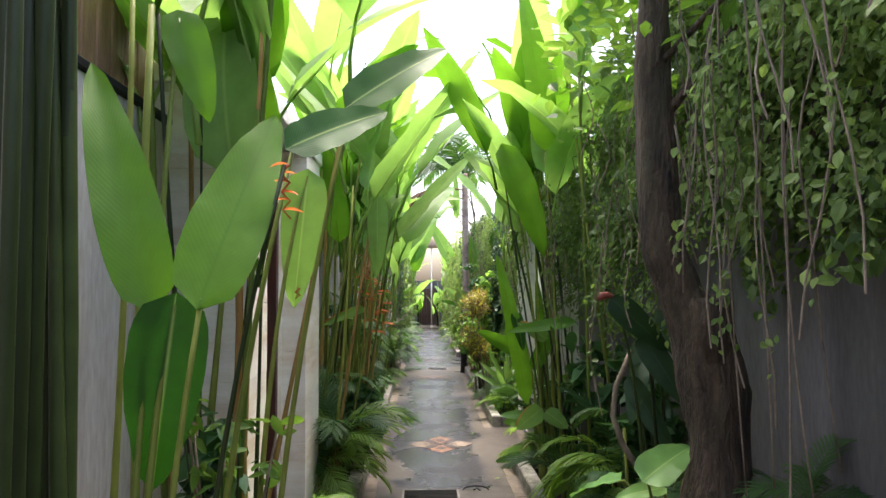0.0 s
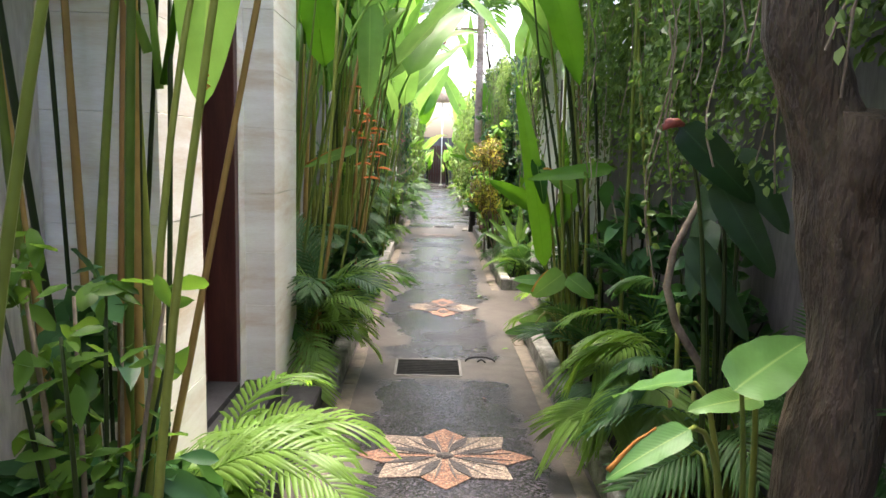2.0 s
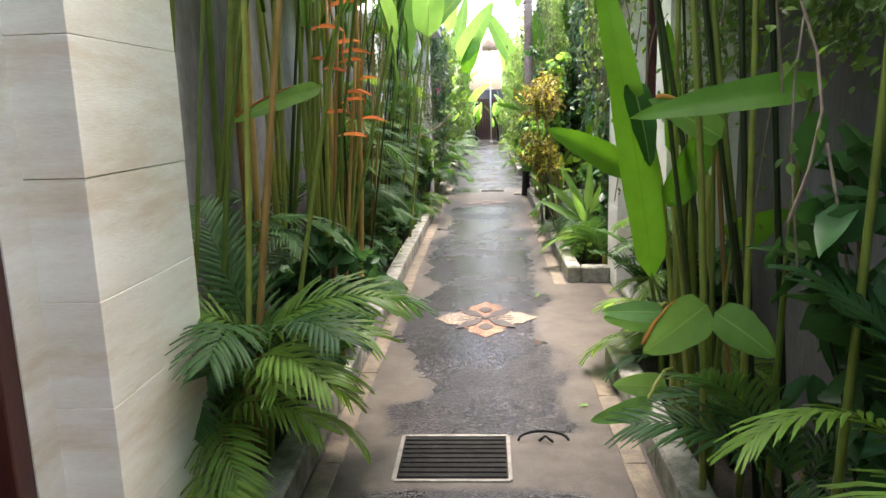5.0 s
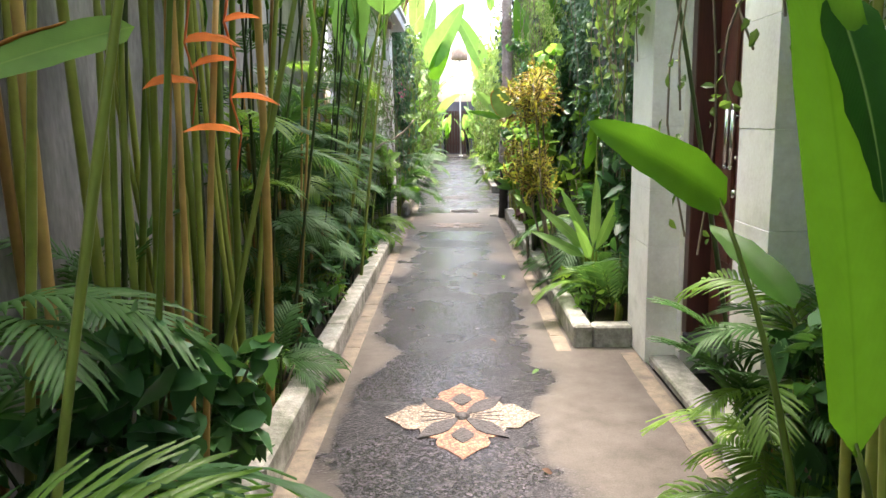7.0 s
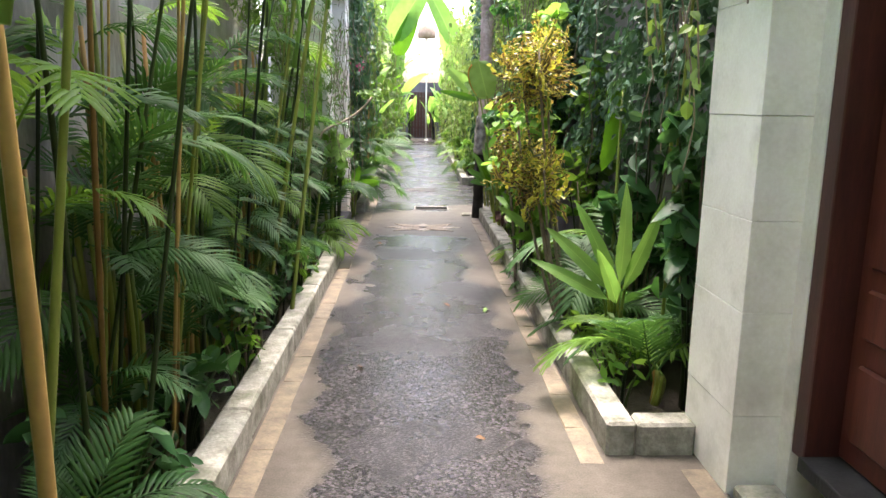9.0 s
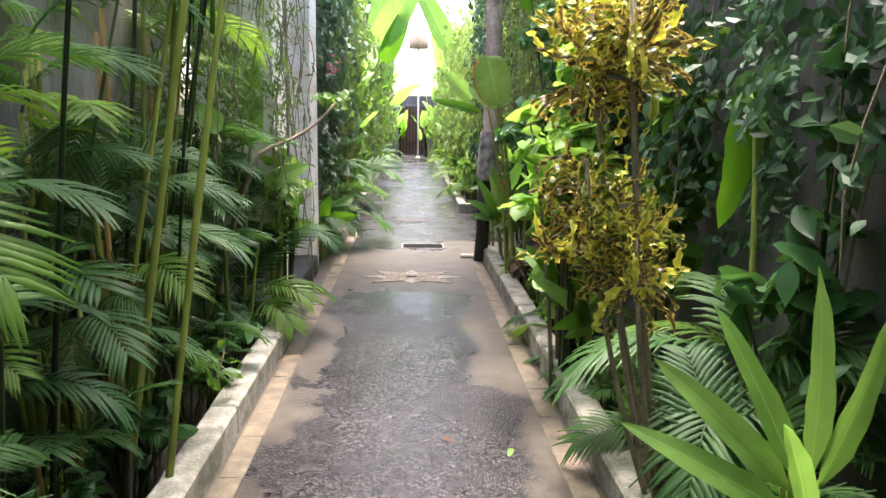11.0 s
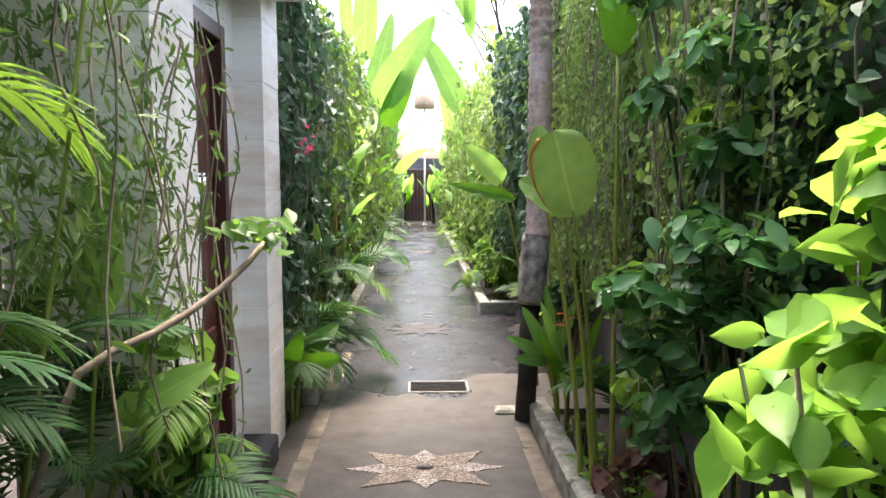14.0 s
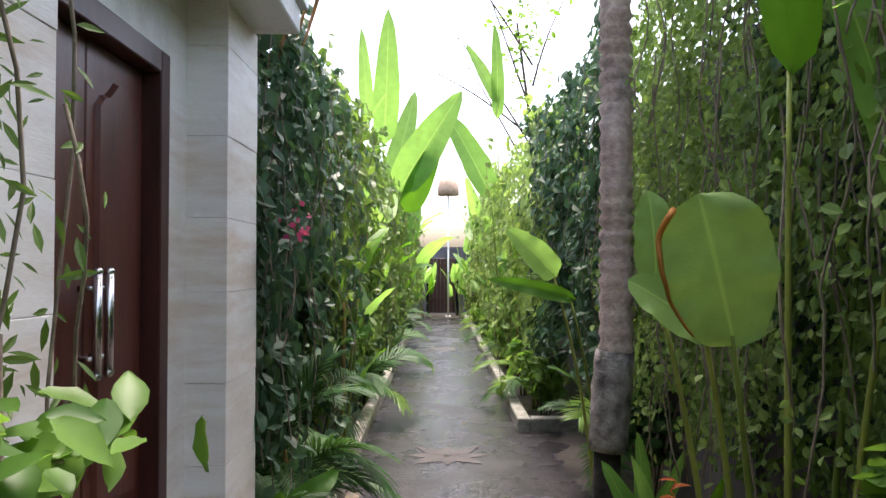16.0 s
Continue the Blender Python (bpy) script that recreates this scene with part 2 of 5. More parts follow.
M_STEM = leaf_material("green_stem", (0.075, 0.12, 0.02), (0.26, 0.28, 0.06), (0.1, 0.15, 0.03), 0.42, 0, trans=0.0)
M_STEMDARK = leaf_material("dark_cane", (0.010, 0.017, 0.006), (0.038, 0.058, 0.016), (0.05, 0.08, 0.02), 0.42, 0, trans=0.0)
M_STEMRED = leaf_material("rusty_cane", (0.20, 0.11, 0.035), (0.42, 0.27, 0.09), (0.1, 0.05, 0.02), 0.5, 0, trans=0.0)
M_TWIG = rough_surface("dry_twig", (0.10, 0.075, 0.05), (0.24, 0.19, 0.14), 12, 0.85, 60, 0.6, 0.004)
M_PADDLE = leaf_material("paddle_leaf", (0.024, 0.085, 0.010), (0.078, 0.18, 0.018), (0.16, 0.38, 0.02), 0.5, trans=0.36, rib=(0.05, 0.13, 0.012))
M_PADDLELIGHT = leaf_material("young_paddle_leaf", (0.075, 0.18, 0.032), (0.16, 0.28, 0.075), (0.25, 0.42, 0.12), trans=0.5)
# Paddle leaf copy with shade put into its colour, for leaves hanging out of the light.
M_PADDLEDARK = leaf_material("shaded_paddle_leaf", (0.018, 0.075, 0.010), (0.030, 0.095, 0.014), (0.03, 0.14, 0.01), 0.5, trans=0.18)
# Deep green climber leaf; the shade it hangs in is put into the colour.
M_CLIMBER = leaf_material("shaded_climber_leaf", (0.010, 0.032, 0.009), (0.024, 0.060, 0.018), (0.02, 0.07, 0.015), 0.45, trans=0.12, rib=(0.02, 0.06, 0.02))
M_BUD = rough_surface("dull_red_bud", (0.16, 0.03, 0.02), (0.30, 0.07, 0.05), 20, 0.6)
M_CALATHEA = leaf_material("calathea_leaf", (0.13, 0.22, 0.065), (0.18, 0.27, 0.085), (0.20, 0.32, 0.07), 0.5, 30.0, trans=0.22)
M_CALADIUM = leaf_material("caladium_leaf", (0.075, 0.19, 0.045), (0.125, 0.25, 0.065), (0.14, 0.28, 0.06), 0.4, 20.0, trans=0.25)
M_GREYPEB = pebble_material("grey_pebble", [(0.0, (0.03, 0.03, 0.03)), (1.0, (0.11, 0.105, 0.10))])
M_FROND = leaf_material("palm_frond", (0.017, 0.056, 0.018), (0.052, 0.120, 0.032), (0.09, 0.20, 0.035), 0.5, 0, trans=0.30)
M_FRONDLIGHT = leaf_material("young_palm_frond", (0.07, 0.14, 0.025), (0.14, 0.24, 0.05), (0.25, 0.40, 0.06), 0.36, 0)
M_DEADFROND = leaf_material("dead_frond", (0.10, 0.055, 0.035), (0.22, 0.13, 0.08), (0.2, 0.11, 0.06), 0.8, 0, trans=0.25)
M_SHRUBDARK = leaf_material("dark_shrub_leaf", (0.020, 0.068, 0.024), (0.066, 0.155, 0.058), (0.07, 0.17, 0.04), 0.30, 0, "island", 0.3)
M_SHRUB = leaf_material("shrub_leaf", (0.030, 0.080, 0.016), (0.10, 0.19, 0.035), (0.2, 0.34, 0.05), 0.4, 0, "island")
M_SHRUBLIGHT = leaf_material("light_shrub_leaf", (0.075, 0.18, 0.032), (0.165, 0.29, 0.06), (0.24, 0.40, 0.08), 0.4, 0, "island", 0.5)
M_CREEPER = leaf_material("creeper_leaf", (0.028, 0.065, 0.018), (0.12, 0.19, 0.05), (0.16, 0.26, 0.05), 0.45, 0, "island")
M_CREEPERMID = leaf_material("trailing_creeper_leaf", (0.045, 0.095, 0.025), (0.20, 0.30, 0.095), (0.26, 0.38, 0.09), 0.45, 0, "island")
M_CREEPERLIGHT = leaf_material("pale_creeper_leaf", (0.065, 0.125, 0.034), (0.25, 0.34, 0.115), (0.3, 0.42, 0.11), 0.5, 0, "island")
M_CREEPERDARK = leaf_material("bluish_creeper_leaf", (0.022, 0.058, 0.030), (0.06, 0.125, 0.062), (0.05, 0.1, 0.04), 0.4, 0, "island", 0.3)
M_PURPLE = leaf_material("purple_leaf", (0.05, 0.022, 0.025), (0.16, 0.09, 0.085), (0.2, 0.1, 0.09), 0.45, 0, "island", 0.3)
M_FLOWER = leaf_material("orange_red_bract", (0.34, 0.075, 0.035), (0.50, 0.15, 0.06), (0.55, 0.16, 0.06), 0.45, 0, trans=0.3)
M_PINK = leaf_material("pink_petal", (0.45, 0.05, 0.16), (0.6, 0.12, 0.25), (0.7, 0.1, 0.3), 0.5, 0, "island", 0.4)
M_EDGE = leaf_material("withered_leaf_edge", (0.30, 0.12, 0.03), (0.50, 0.26, 0.06), (0.5, 0.3, 0.08), 0.6, 0, trans=0.3)
M_RATTAN = rough_surface("woven_rattan", (0.30, 0.20, 0.13), (0.50, 0.36, 0.25), 9, 0.7, 60, 0.8, 0.01)
M_WHITEPAINT = rough_surface("white_paint", (0.62, 0.62, 0.60), (0.80, 0.80, 0.78), 6, 0.5, 60, 0.2, 0.002)


def croton_material():
    m, n, l, b = material("croton_leaf", 0.35)
    g = n.new("ShaderNodeNewGeometry")
    sp = n.new("ShaderNodeSeparateXYZ")
    l.new(g.outputs["Position"], sp.inputs[0])
    uv = n.new("ShaderNodeUVMap")
    su = n.new("ShaderNodeSeparateXYZ")
    l.new(uv.outputs[0], su.inputs[0])
    c = ramp(n, l, g.outputs["Random Per Island"], [(0.0, (0.025, 0.045, 0.012)), (0.3, (0.09, 0.055, 0.02)), (0.55, (0.05, 0.12, 0.018)), (0.8, (0.28, 0.34, 0.025)), (1.0, (0.64, 0.58, 0.06))])
    # yellow margins and midrib spots
    off = math_of(n, l, "ABSOLUTE", math_of(n, l, "SUBTRACT", su.outputs[0], 0.5))
    off = math_of(n, l, "ADD", off, math_of(n, l, "MULTIPLY", math_of(n, l, "SUBTRACT", noise_of(n, l, 40, 3), 0.5), 0.35))
    c = mix_of(n, l, ramp(n, l, off, [(0.28, (0.0,)), (0.40, (0.9,))]), c, ramp(n, l, g.outputs["Random Per Island"], [(0.0, (0.40, 0.27, 0.06)), (0.5, (0.50, 0.40, 0.07)), (1.0, (0.68, 0.62, 0.10))]))
    spots = ramp(n, l, noise_of(n, l, 70, 3), [(0.60, (0.0,)), (0.66, (0.6,))])
    c = mix_of(n, l, spots, c, (0.40, 0.32, 0.05))
    l.new(c, b.inputs["Base Color"])
    t = n.new("ShaderNodeBsdfTranslucent")
    l.new(c, t.inputs["Color"])
    x = n.new("ShaderNodeMixShader")
    x.inputs[0].default_value = 0.35
    l.new(b.outputs[0], x.inputs[1])
    l.new(t.outputs[0], x.inputs[2])
    l.new(x.outputs[0], n["Material Output"].inputs["Surface"])
    return m


M_CROTON = croton_material()

# ---- builders ----
RNG = np.random.default_rng(7)


def rnd(a, b):
    return float(RNG.uniform(a, b))


def thing(name, m, label, category, group="", kind=""):
    e = new(name)
    e.empty_display_size = 0.1
    e.matrix_basis = m if isinstance(m, Matrix) else Matrix.Translation(m)
    return tagged(e, label, category, group, kind)


def mesh_of(verts, faces, mat, uvs=None, smooth=False):
    me = bpy.data.meshes.new("m")
    me.from_pydata([tuple(v) for v in verts], [], [tuple(f) for f in faces])
    if uvs is not None:
        lay = me.uv_layers.new(name="uv")
        idx = np.empty(len(me.loops), dtype=np.int32)
        me.loops.foreach_get("vertex_index", idx)
        lay.data.foreach_set("uv", np.asarray(uvs, dtype=np.float32)[idx].ravel())
    if smooth:
        me.polygons.foreach_set("use_smooth", [True] * len(me.polygons))
    if mat:
        me.materials.append(mat)
    me.update()
    return me


def part(name, data, mat, parent, label="", m=None, kind=""):
    """One mesh object under a thing or a part, from a bmesh or a shared mesh."""
    if isinstance(data, bmesh.types.BMesh):
        me = bpy.data.meshes.new(name)
        data.to_mesh(me)
        data.free()
        if mat:
            me.materials.append(mat)
        data = me
    ob = new(name, data)
    ob.parent = parent
    if m is not None:
        ob.matrix_basis = m
    return tagged(ob, label, kind=kind)


def box_bm(size, at=(0, 0, 0), bevel=0.0):
    bm = bmesh.new()
    bmesh.ops.create_cube(bm, size=1.0, matrix=Matrix.Translation(at) @ Matrix.Diagonal((*size, 1)))
    if bevel:
        bmesh.ops.bevel(bm, geom=bm.edges[:], offset=bevel, segments=1, affect="EDGES")
    return bm


def box_between(lo, hi, bevel=0.0):
    lo, hi = Vector(lo), Vector(hi)
    return box_bm(hi - lo, (lo + hi) / 2, bevel)


def tube_data(points, radii, sides=8, cap=True):
    """Vertices and faces of a tube through the points."""
    pts = [Vector(p) for p in points]
    vs, fs = [], []
    ref = None
    for i, p in enumerate(pts):
        d = (pts[min(i + 1, len(pts) - 1)] - pts[max(i - 1, 0)]).normalized()
        if ref is None:
            ref = d.orthogonal().normalized()
        a = (ref - d * ref.dot(d)).normalized()
        ref = a
        b = d.cross(a)
        r = radii[i] if hasattr(radii, "__len__") else radii
        for k in range(sides):
            w = 2 * math.pi * k / sides
            vs.append(p + (a * math.cos(w) + b * math.sin(w)) * r)
    for i in range(len(pts) - 1):
        for k in range(sides):
            k2 = (k + 1) % sides
            fs.append((i * sides + k, i * sides + k2, (i + 1) * sides + k2, (i + 1) * sides + k))
    if cap:
        fs.append(tuple(range(sides))[::-1])
        fs.append(tuple(range((len(pts) - 1) * sides, len(pts) * sides)))
    return vs, fs


def tube_mesh(points, radii, mat, sides=8):
    vs, fs = tube_data(points, radii, sides)
    return mesh_of(vs, fs, mat, smooth=True)


def blade_data(length, width, droop, fold=0.25, wave=0.03, rows=11, cols=4, shape="paddle", twist=0.0, seed=0, petiole=0.0):
    """A leaf from the origin along +y, its face up, that bends down by droop degrees towards the tip."""
    r = np.random.default_rng(seed)
    ph = r.uniform(0, 6.28, 4)
    vs, fs, uv = [], [], []
    y = z = 0.0
    ang = 0.0
    for i in range(rows + 1):
        s = i / rows
        if shape == "paddle":
            w = (math.sin(math.pi * min(1, s ** 0.62)) ** 0.55 if 0 < s < 1 else 0) * (1 - 0.10 * s)
        elif shape == "round":
            w = math.sqrt(max(0.0, 1 - (2 * s - 1) ** 2)) * (1.08 - 0.25 * s)
        elif shape == "broad":
            w = math.sqrt(max(0.0, 1 - (2 * s - 1) ** 2)) ** 0.8 * (0.82 + 0.28 * s)
        elif shape == "strap":
            w = min(1, s * 5) * (1 - s ** 3) ** 0.8
        else:
            w = math.sin(math.pi * s ** 0.8) ** 0.9 if 0 < s < 1 else 0
        w = max(w, 0.012)
        for j in range(cols + 1):
            u = j / cols * 2 - 1
            x = u * w * width / 2
            lift = abs(u) * w * width / 2 * fold + wave * width * math.sin(s * 17 + ph[0] + u * 1.3) * abs(u) ** 1.5 + wave * 0.7 * width * math.sin(s * 31 + ph[1] + (2.5 if u > 0 else 0)) * abs(u) ** 2
            tw = radians(twist) * s
            px, pz = x * math.cos(tw) - lift * math.sin(tw), x * math.sin(tw) + lift * math.cos(tw)
            vs.append((px, y - math.sin(ang) * 0 + pz * math.sin(ang), z + pz * math.cos(ang)))
            uv.append((j / cols, s))
        ang = radians(droop) * ((i + 1) / rows) ** 1.2
        y += math.cos(ang) * length / rows
        z -= math.sin(ang) * length / rows
    c = cols + 1
    for i in range(rows):
        for j in range(cols):
            fs.append((i * c + j, i * c + j + 1, (i + 1) * c + j + 1, (i + 1) * c + j))
    if petiole:
        k = len(vs)
        tv, tf = tube_data([(0, -petiole, -petiole * 0.25), (0, -petiole * 0.4, -0.012), (0, 0.02 * length, -0.006), (0, 0.3 * length, -0.004 - 0.3 * length * 0.12 * droop / 60)], [0.010, 0.008, 0.006, 0.002], 5)
        vs += tv
        fs += [tuple(q + k for q in f) for f in tf]
        uv += [(0.5, 0.0)] * len(tv)
    return vs, fs, uv


def blade_mesh(mat, *a, **kw):
    vs, fs, uv = blade_data(*a, **kw)
    return mesh_of(vs, fs, mat, uv, True)


def frond_data(length, lift0, lift1, pairs=20, leaf=0.28, leaf_w=0.022, vee=0.35, seed=0, bare=0.18, sag=0.5):
    """A feather-palm frond from the origin, out along +y: an arching rib and two rows of folded leaflets."""
    r = np.random.default_rng(seed)
    n = 12
    pts, d = [Vector((0, 0, 0))], []
    for i in range(n):
        a = radians(lift0 + (lift1 - lift0) * (i / n) ** 1.1)
        d.append(Vector((0, math.cos(a), math.sin(a))))
        pts.append(pts[-1] + d[-1] * length / n)
    vs, fs = tube_data(pts, [0.009 * (1 - 0.8 * i / n) for i in range(n + 1)], 5, False)
    vs = list(vs)
    uv = [(0.5, 0.5)] * len(vs)
    for k in range(pairs):
        s = bare + (1 - bare) * (k + 0.5) / pairs
        i = min(int(s * n), n - 1)
        p = pts[i].lerp(pts[i + 1], s * n - i)
        t = d[i]
        up = Vector((1, 0, 0)).cross(t)
        size = leaf * (0.45 + 0.75 * math.sin(math.pi * min(1, (s - bare) / (1 - bare) * 0.85 + 0.12)))
        for sgn in (-1, 1):
            out = (Vector((sgn, 0, 0)) * 0.9 + t * (0.55 + 0.7 * s) + up * (vee + r.uniform(-0.12, 0.12))).normalized()
            size2 = size * r.uniform(0.85, 1.1)
            side = out.cross(up).normalized() * leaf_w / 2
            base = len(vs)
            q = p.copy()
            dirn = out.copy()
            for st, wd in ((0, 0.35), (0.3, 1.0), (0.68, 0.8), (1.0, 0.06)):
                if st:
                    q = p + dirn * size2 * st - Vector((0, 0, 1)) * size2 * sag * st * st * 0.6
                vs += [q - side * wd - up * 0.004, q + up * 0.003, q + side * wd - up * 0.004]
                uv += [(0, st), (0.5, st), (1, st)]
            for m in range(3):
                b0 = base + m * 3
                fs += [(b0, b0 + 1, b0 + 4, b0 + 3), (b0 + 1, b0 + 2, b0 + 5, b0 + 4)]
    return vs, fs, uv


def frond_mesh(mat, *a, **kw):
    vs, fs, uv = frond_data(*a, **kw)
    return mesh_of(vs, fs, mat, uv, True)


def small_leaves(points, normals, sizes, mat, length=1.35, hang=0.5, seed=0, fine=False):
    """One mesh of many small folded leaves at the points, facing roughly along the normals."""
    r = np.random.default_rng(seed)
    P, N, S = np.asarray(points, float), np.asarray(normals, float), np.asarray(sizes, float)[:, None]
    k = len(P)
    N = N + r.normal(0, 0.45, (k, 3))
    N /= np.linalg.norm(N, axis=1, keepdims=True) + 1e-9
    T = r.normal(0, 1, (k, 3)) + np.array((0, 0, -hang * 2))
    T -= N * (T * N).sum(1, keepdims=True)
    T /= np.linalg.norm(T, axis=1, keepdims=True) + 1e-9
    B = np.cross(N, T)
    L = S * length
    ring = [(-0.5, 0, 0), (-0.15, 0.42, 0.12), (0.2, 0.36, 0.10), (0.55, 0, -0.10), (0.2, -0.36, 0.10), (-0.15, -0.42, 0.12), (0.05, 0, -0.02)]
    f = np.array([(6, 0, 1), (6, 1, 2), (6, 2, 3), (6, 3, 4), (6, 4, 5), (6, 5, 0)])
    if fine:
        outline = ((0.0, 0.015), (0.1, 0.2), (0.25, 0.36), (0.45, 0.42), (0.65, 0.34), (0.82, 0.19), (0.93, 0.08), (1.0, 0.01))
        bend = r.uniform(-0.1, 0.5, (k, 1))
        rows = []
        for s, w in outline:
            wob = 0.05 * math.sin(s * 15)
            rows += [P + T * L * (s - 0.45) + B * S * w * e + N * S * (abs(e) * w * 0.35 + wob * abs(e) - bend * s * s) for e in (-1, 0, 1)]
        V = np.stack(rows, 1).reshape(-1, 3)
        f = np.array([(3 * i + j, 3 * i + j + 1, 3 * i + j + 4, 3 * i + j + 3) for i in range(len(outline) - 1) for j in (0, 1)])
        F = (np.arange(k)[:, None, None] * 3 * len(outline) + f[None]).reshape(-1, 4)
    else:
        V = np.stack([P + T * L * a + B * S * b + N * S * c for a, b, c in ring], 1).reshape(-1, 3)
        F = (np.arange(k)[:, None, None] * 7 + f[None]).reshape(-1, 3)
    me = bpy.data.meshes.new("m")
    me.from_pydata(V.tolist(), [], F.tolist())
    me.polygons.foreach_set("use_smooth", [fine] * len(me.polygons))
    me.materials.append(mat)
    me.update()
    return me


def joined(chunks, mat):
    """One mesh from several (verts, faces, uvs) chunks."""
    vs, fs, uv = [], [], []
    for v, f, u in chunks:
        k = len(vs)
        vs += [tuple(q) for q in v]
        fs += [tuple(i + k for i in t) for t in f]
        uv += list(u)
    return mesh_of(vs, fs, mat, uv, True)


def moved(data, m):
    v, f, u = data
    return [m @ Vector(q) for q in v], f, u


def aim(base, way, face=(0, 0, 1)):
    """The pose at base whose +y runs along way and whose +z leans to face."""
    y = Vector(way).normalized()
    z = Vector(face) - y * Vector(face).dot(y)
    if z.length < 1e-4:
        z = y.orthogonal()
    z.normalize()
    x = y.cross(z)
    return Matrix.Translation(base) @ Matrix((x, y, z)).transposed().to_4x4()

# ---- setting ----
ground = part("ground", box_between((-60, -40, -0.45), (60, 140, -0.04)), M_SOIL, None)
tagged(ground, "dark damp soil of the planting beds", "ground", kind="structure")


def slab(name, lo, hi, mat, label, category="", bevel=0.0):
    return tagged(part(name, box_between(lo, hi, bevel), mat, None), label, category or name, kind="structure")


path = thing("path", (0, 0, 0), "wet dark washed-pebble garden path", "path", kind="structure")
part("screed", box_between((-0.84, -4.0, -0.2), (0.72, 33.0, 0.0)), M_PATH, path)
for y0, y1, x1 in ((6.18, 8.20, 1.04), (14.42, 17.85, 1.35)):
    part("porch_screed", box_between((0.72, y0, -0.2), (x1, y1, 0.0)), M_PATH, path)

LEFT_RUNS = ((-4.0, 2.75), (4.55, 12.1), (14.55, 32.8))
RIGHT_RUNS = ((-4.0, 6.2), (8.16, 14.3), (17.85, 32.8))
KERB_W, KERB_H = 0.12, 0.13


def kerb_run(name, x, runs):
    k = thing(name, (x, 0, 0), "low weathered whitewashed concrete kerb along the planting bed", "kerb", kind="structure")
    rr = np.random.default_rng(3 if x < 0 else 4)
    for a, b in runs:
        y = a
        while y < b - 0.05:
            ln = min(float(rr.uniform(0.75, 1.1)), b - y)
            bm = box_bm((KERB_W + rr.uniform(-0.008, 0.008), ln - 0.008, KERB_H + 0.1), (rr.uniform(-0.005, 0.005), y + ln / 2, KERB_H / 2 - 0.05 + rr.uniform(-0.006, 0.006)), 0.012)
            part("kerb_stone", bm, M_KERB, k)
            y += ln
    return k


kerb_left = kerb_run("kerb_left", -0.785, LEFT_RUNS)
kerb_right = kerb_run("kerb_right", 0.738, RIGHT_RUNS)
for x0, x1, y in ((0.80, 1.027, 8.222), (0.80, 1.40, 6.205), (0.80, 1.4, 17.91)):
    part("kerb_return", box_bm((x1 - x0, 0.12, KERB_H + 0.1), ((x0 + x1) / 2 - 0.738, y, KERB_H / 2 - 0.05), 0.012), M_KERB, kerb_right)
for x0, x1, y in ((-1.03, -0.85, 2.69), (-1.03, -0.85, 4.61), (-1.3, -0.85, 12.04), (-1.3, -0.85, 14.61)):
    part("kerb_return", box_bm((x1 - x0, 0.12, KERB_H + 0.1), ((x0 + x1) / 2 + 0.785, y, KERB_H / 2 - 0.05), 0.012), M_KERB, kerb_left)

border = thing("border", (0, 0, 0), "worn tan sandstone border strips edging the path", "border", kind="structure")
TILES = []
for k in range(3):
    rr = np.random.default_rng(20 + k)
    bm = box_bm((0.095, 0.31 + 0.05 * k, 0.03), (0, 0, -0.012), 0.004)
    for v in bm.verts:
        v.co += Vector(rr.uniform(-0.004, 0.004, 3))
    me = bpy.data.meshes.new("border_stone")
    bm.to_mesh(me)
    bm.free()
    me.materials.append(M_BORDER)
    TILES.append(me)
for x, runs in ((-0.665, ((-2.0, 12.2), (12.2, 16.2))), (0.61, ((-2.0, 6.2), (8.1, 14.3)))):
    for a, b in runs:
        y = a
        i = 0
        while y < b - 0.3:
            k = i % 3
            ln = 0.31 + 0.05 * k
            part("border_stone", TILES[k], None, border, m=pose(x + rnd(-0.003, 0.003), y + ln / 2, rnd(0.0, 0.002), 0, 0, rnd(-0.5, 0.5)))
            y += ln - 0.006
            i += 1
for i in range(6):
    part("border_stone", TILES[0], None, border, m=pose(0.975 + rnd(-0.003, 0.003), 6.37 + i * 0.305, rnd(0.0, 0.002), 0, 0, rnd(-0.6, 0.6)))
part("kerb_stone", box_bm((0.20, 0.13, 0.05), (0.57 - 0.738, 14.37, 0.002), 0.014), M_KERB, kerb_right)

# walls: thick, with the door porches let into them
WL, WR = -1.42, 1.42
slab("wall_left_near", (WL - 0.2, -4, -0.1), (WL, 2.34, 2.53), M_WALL, "tall grey rendered garden wall streaked with damp")
slab("wall_left_middle", (WL - 0.2, 4.745, -0.1), (WL, 11.98, 2.6), M_WALLOLD, "tall grey rendered garden wall streaked with damp")
slab("wall_left_far", (-1.35, 14.02, -0.1), (-1.15, 34, 2.7), M_DARKWALL, "dark garden wall overgrown with creepers")
slab("wall_right_near", (WR, -4, -0.1), (WR + 0.2, 6.38, 2.36), M_DARKWALL, "dark weathered garden wall under creepers")
slab("wall_right_middle", (WR, 8.30, -0.1), (WR + 0.2, 14.3, 2.7), M_DARKWALL, "dark weathered garden wall under creepers")
slab("wall_right_far", (1.38, 14.3, -0.1), (1.58, 34, 2.7), M_DARKWALL, "dark garden wall overgrown with creepers")
slab("wall_back", (-1.7, -4.3, -0.1), (1.7, -4.1, 3.2), M_DARKWALL, "weathered garden wall closing the path")
slab("wall_end", (-4, 35.6, -0.1), (4, 35.8, 2.2), M_DARKWALL, "dark wall beyond the end of the path")

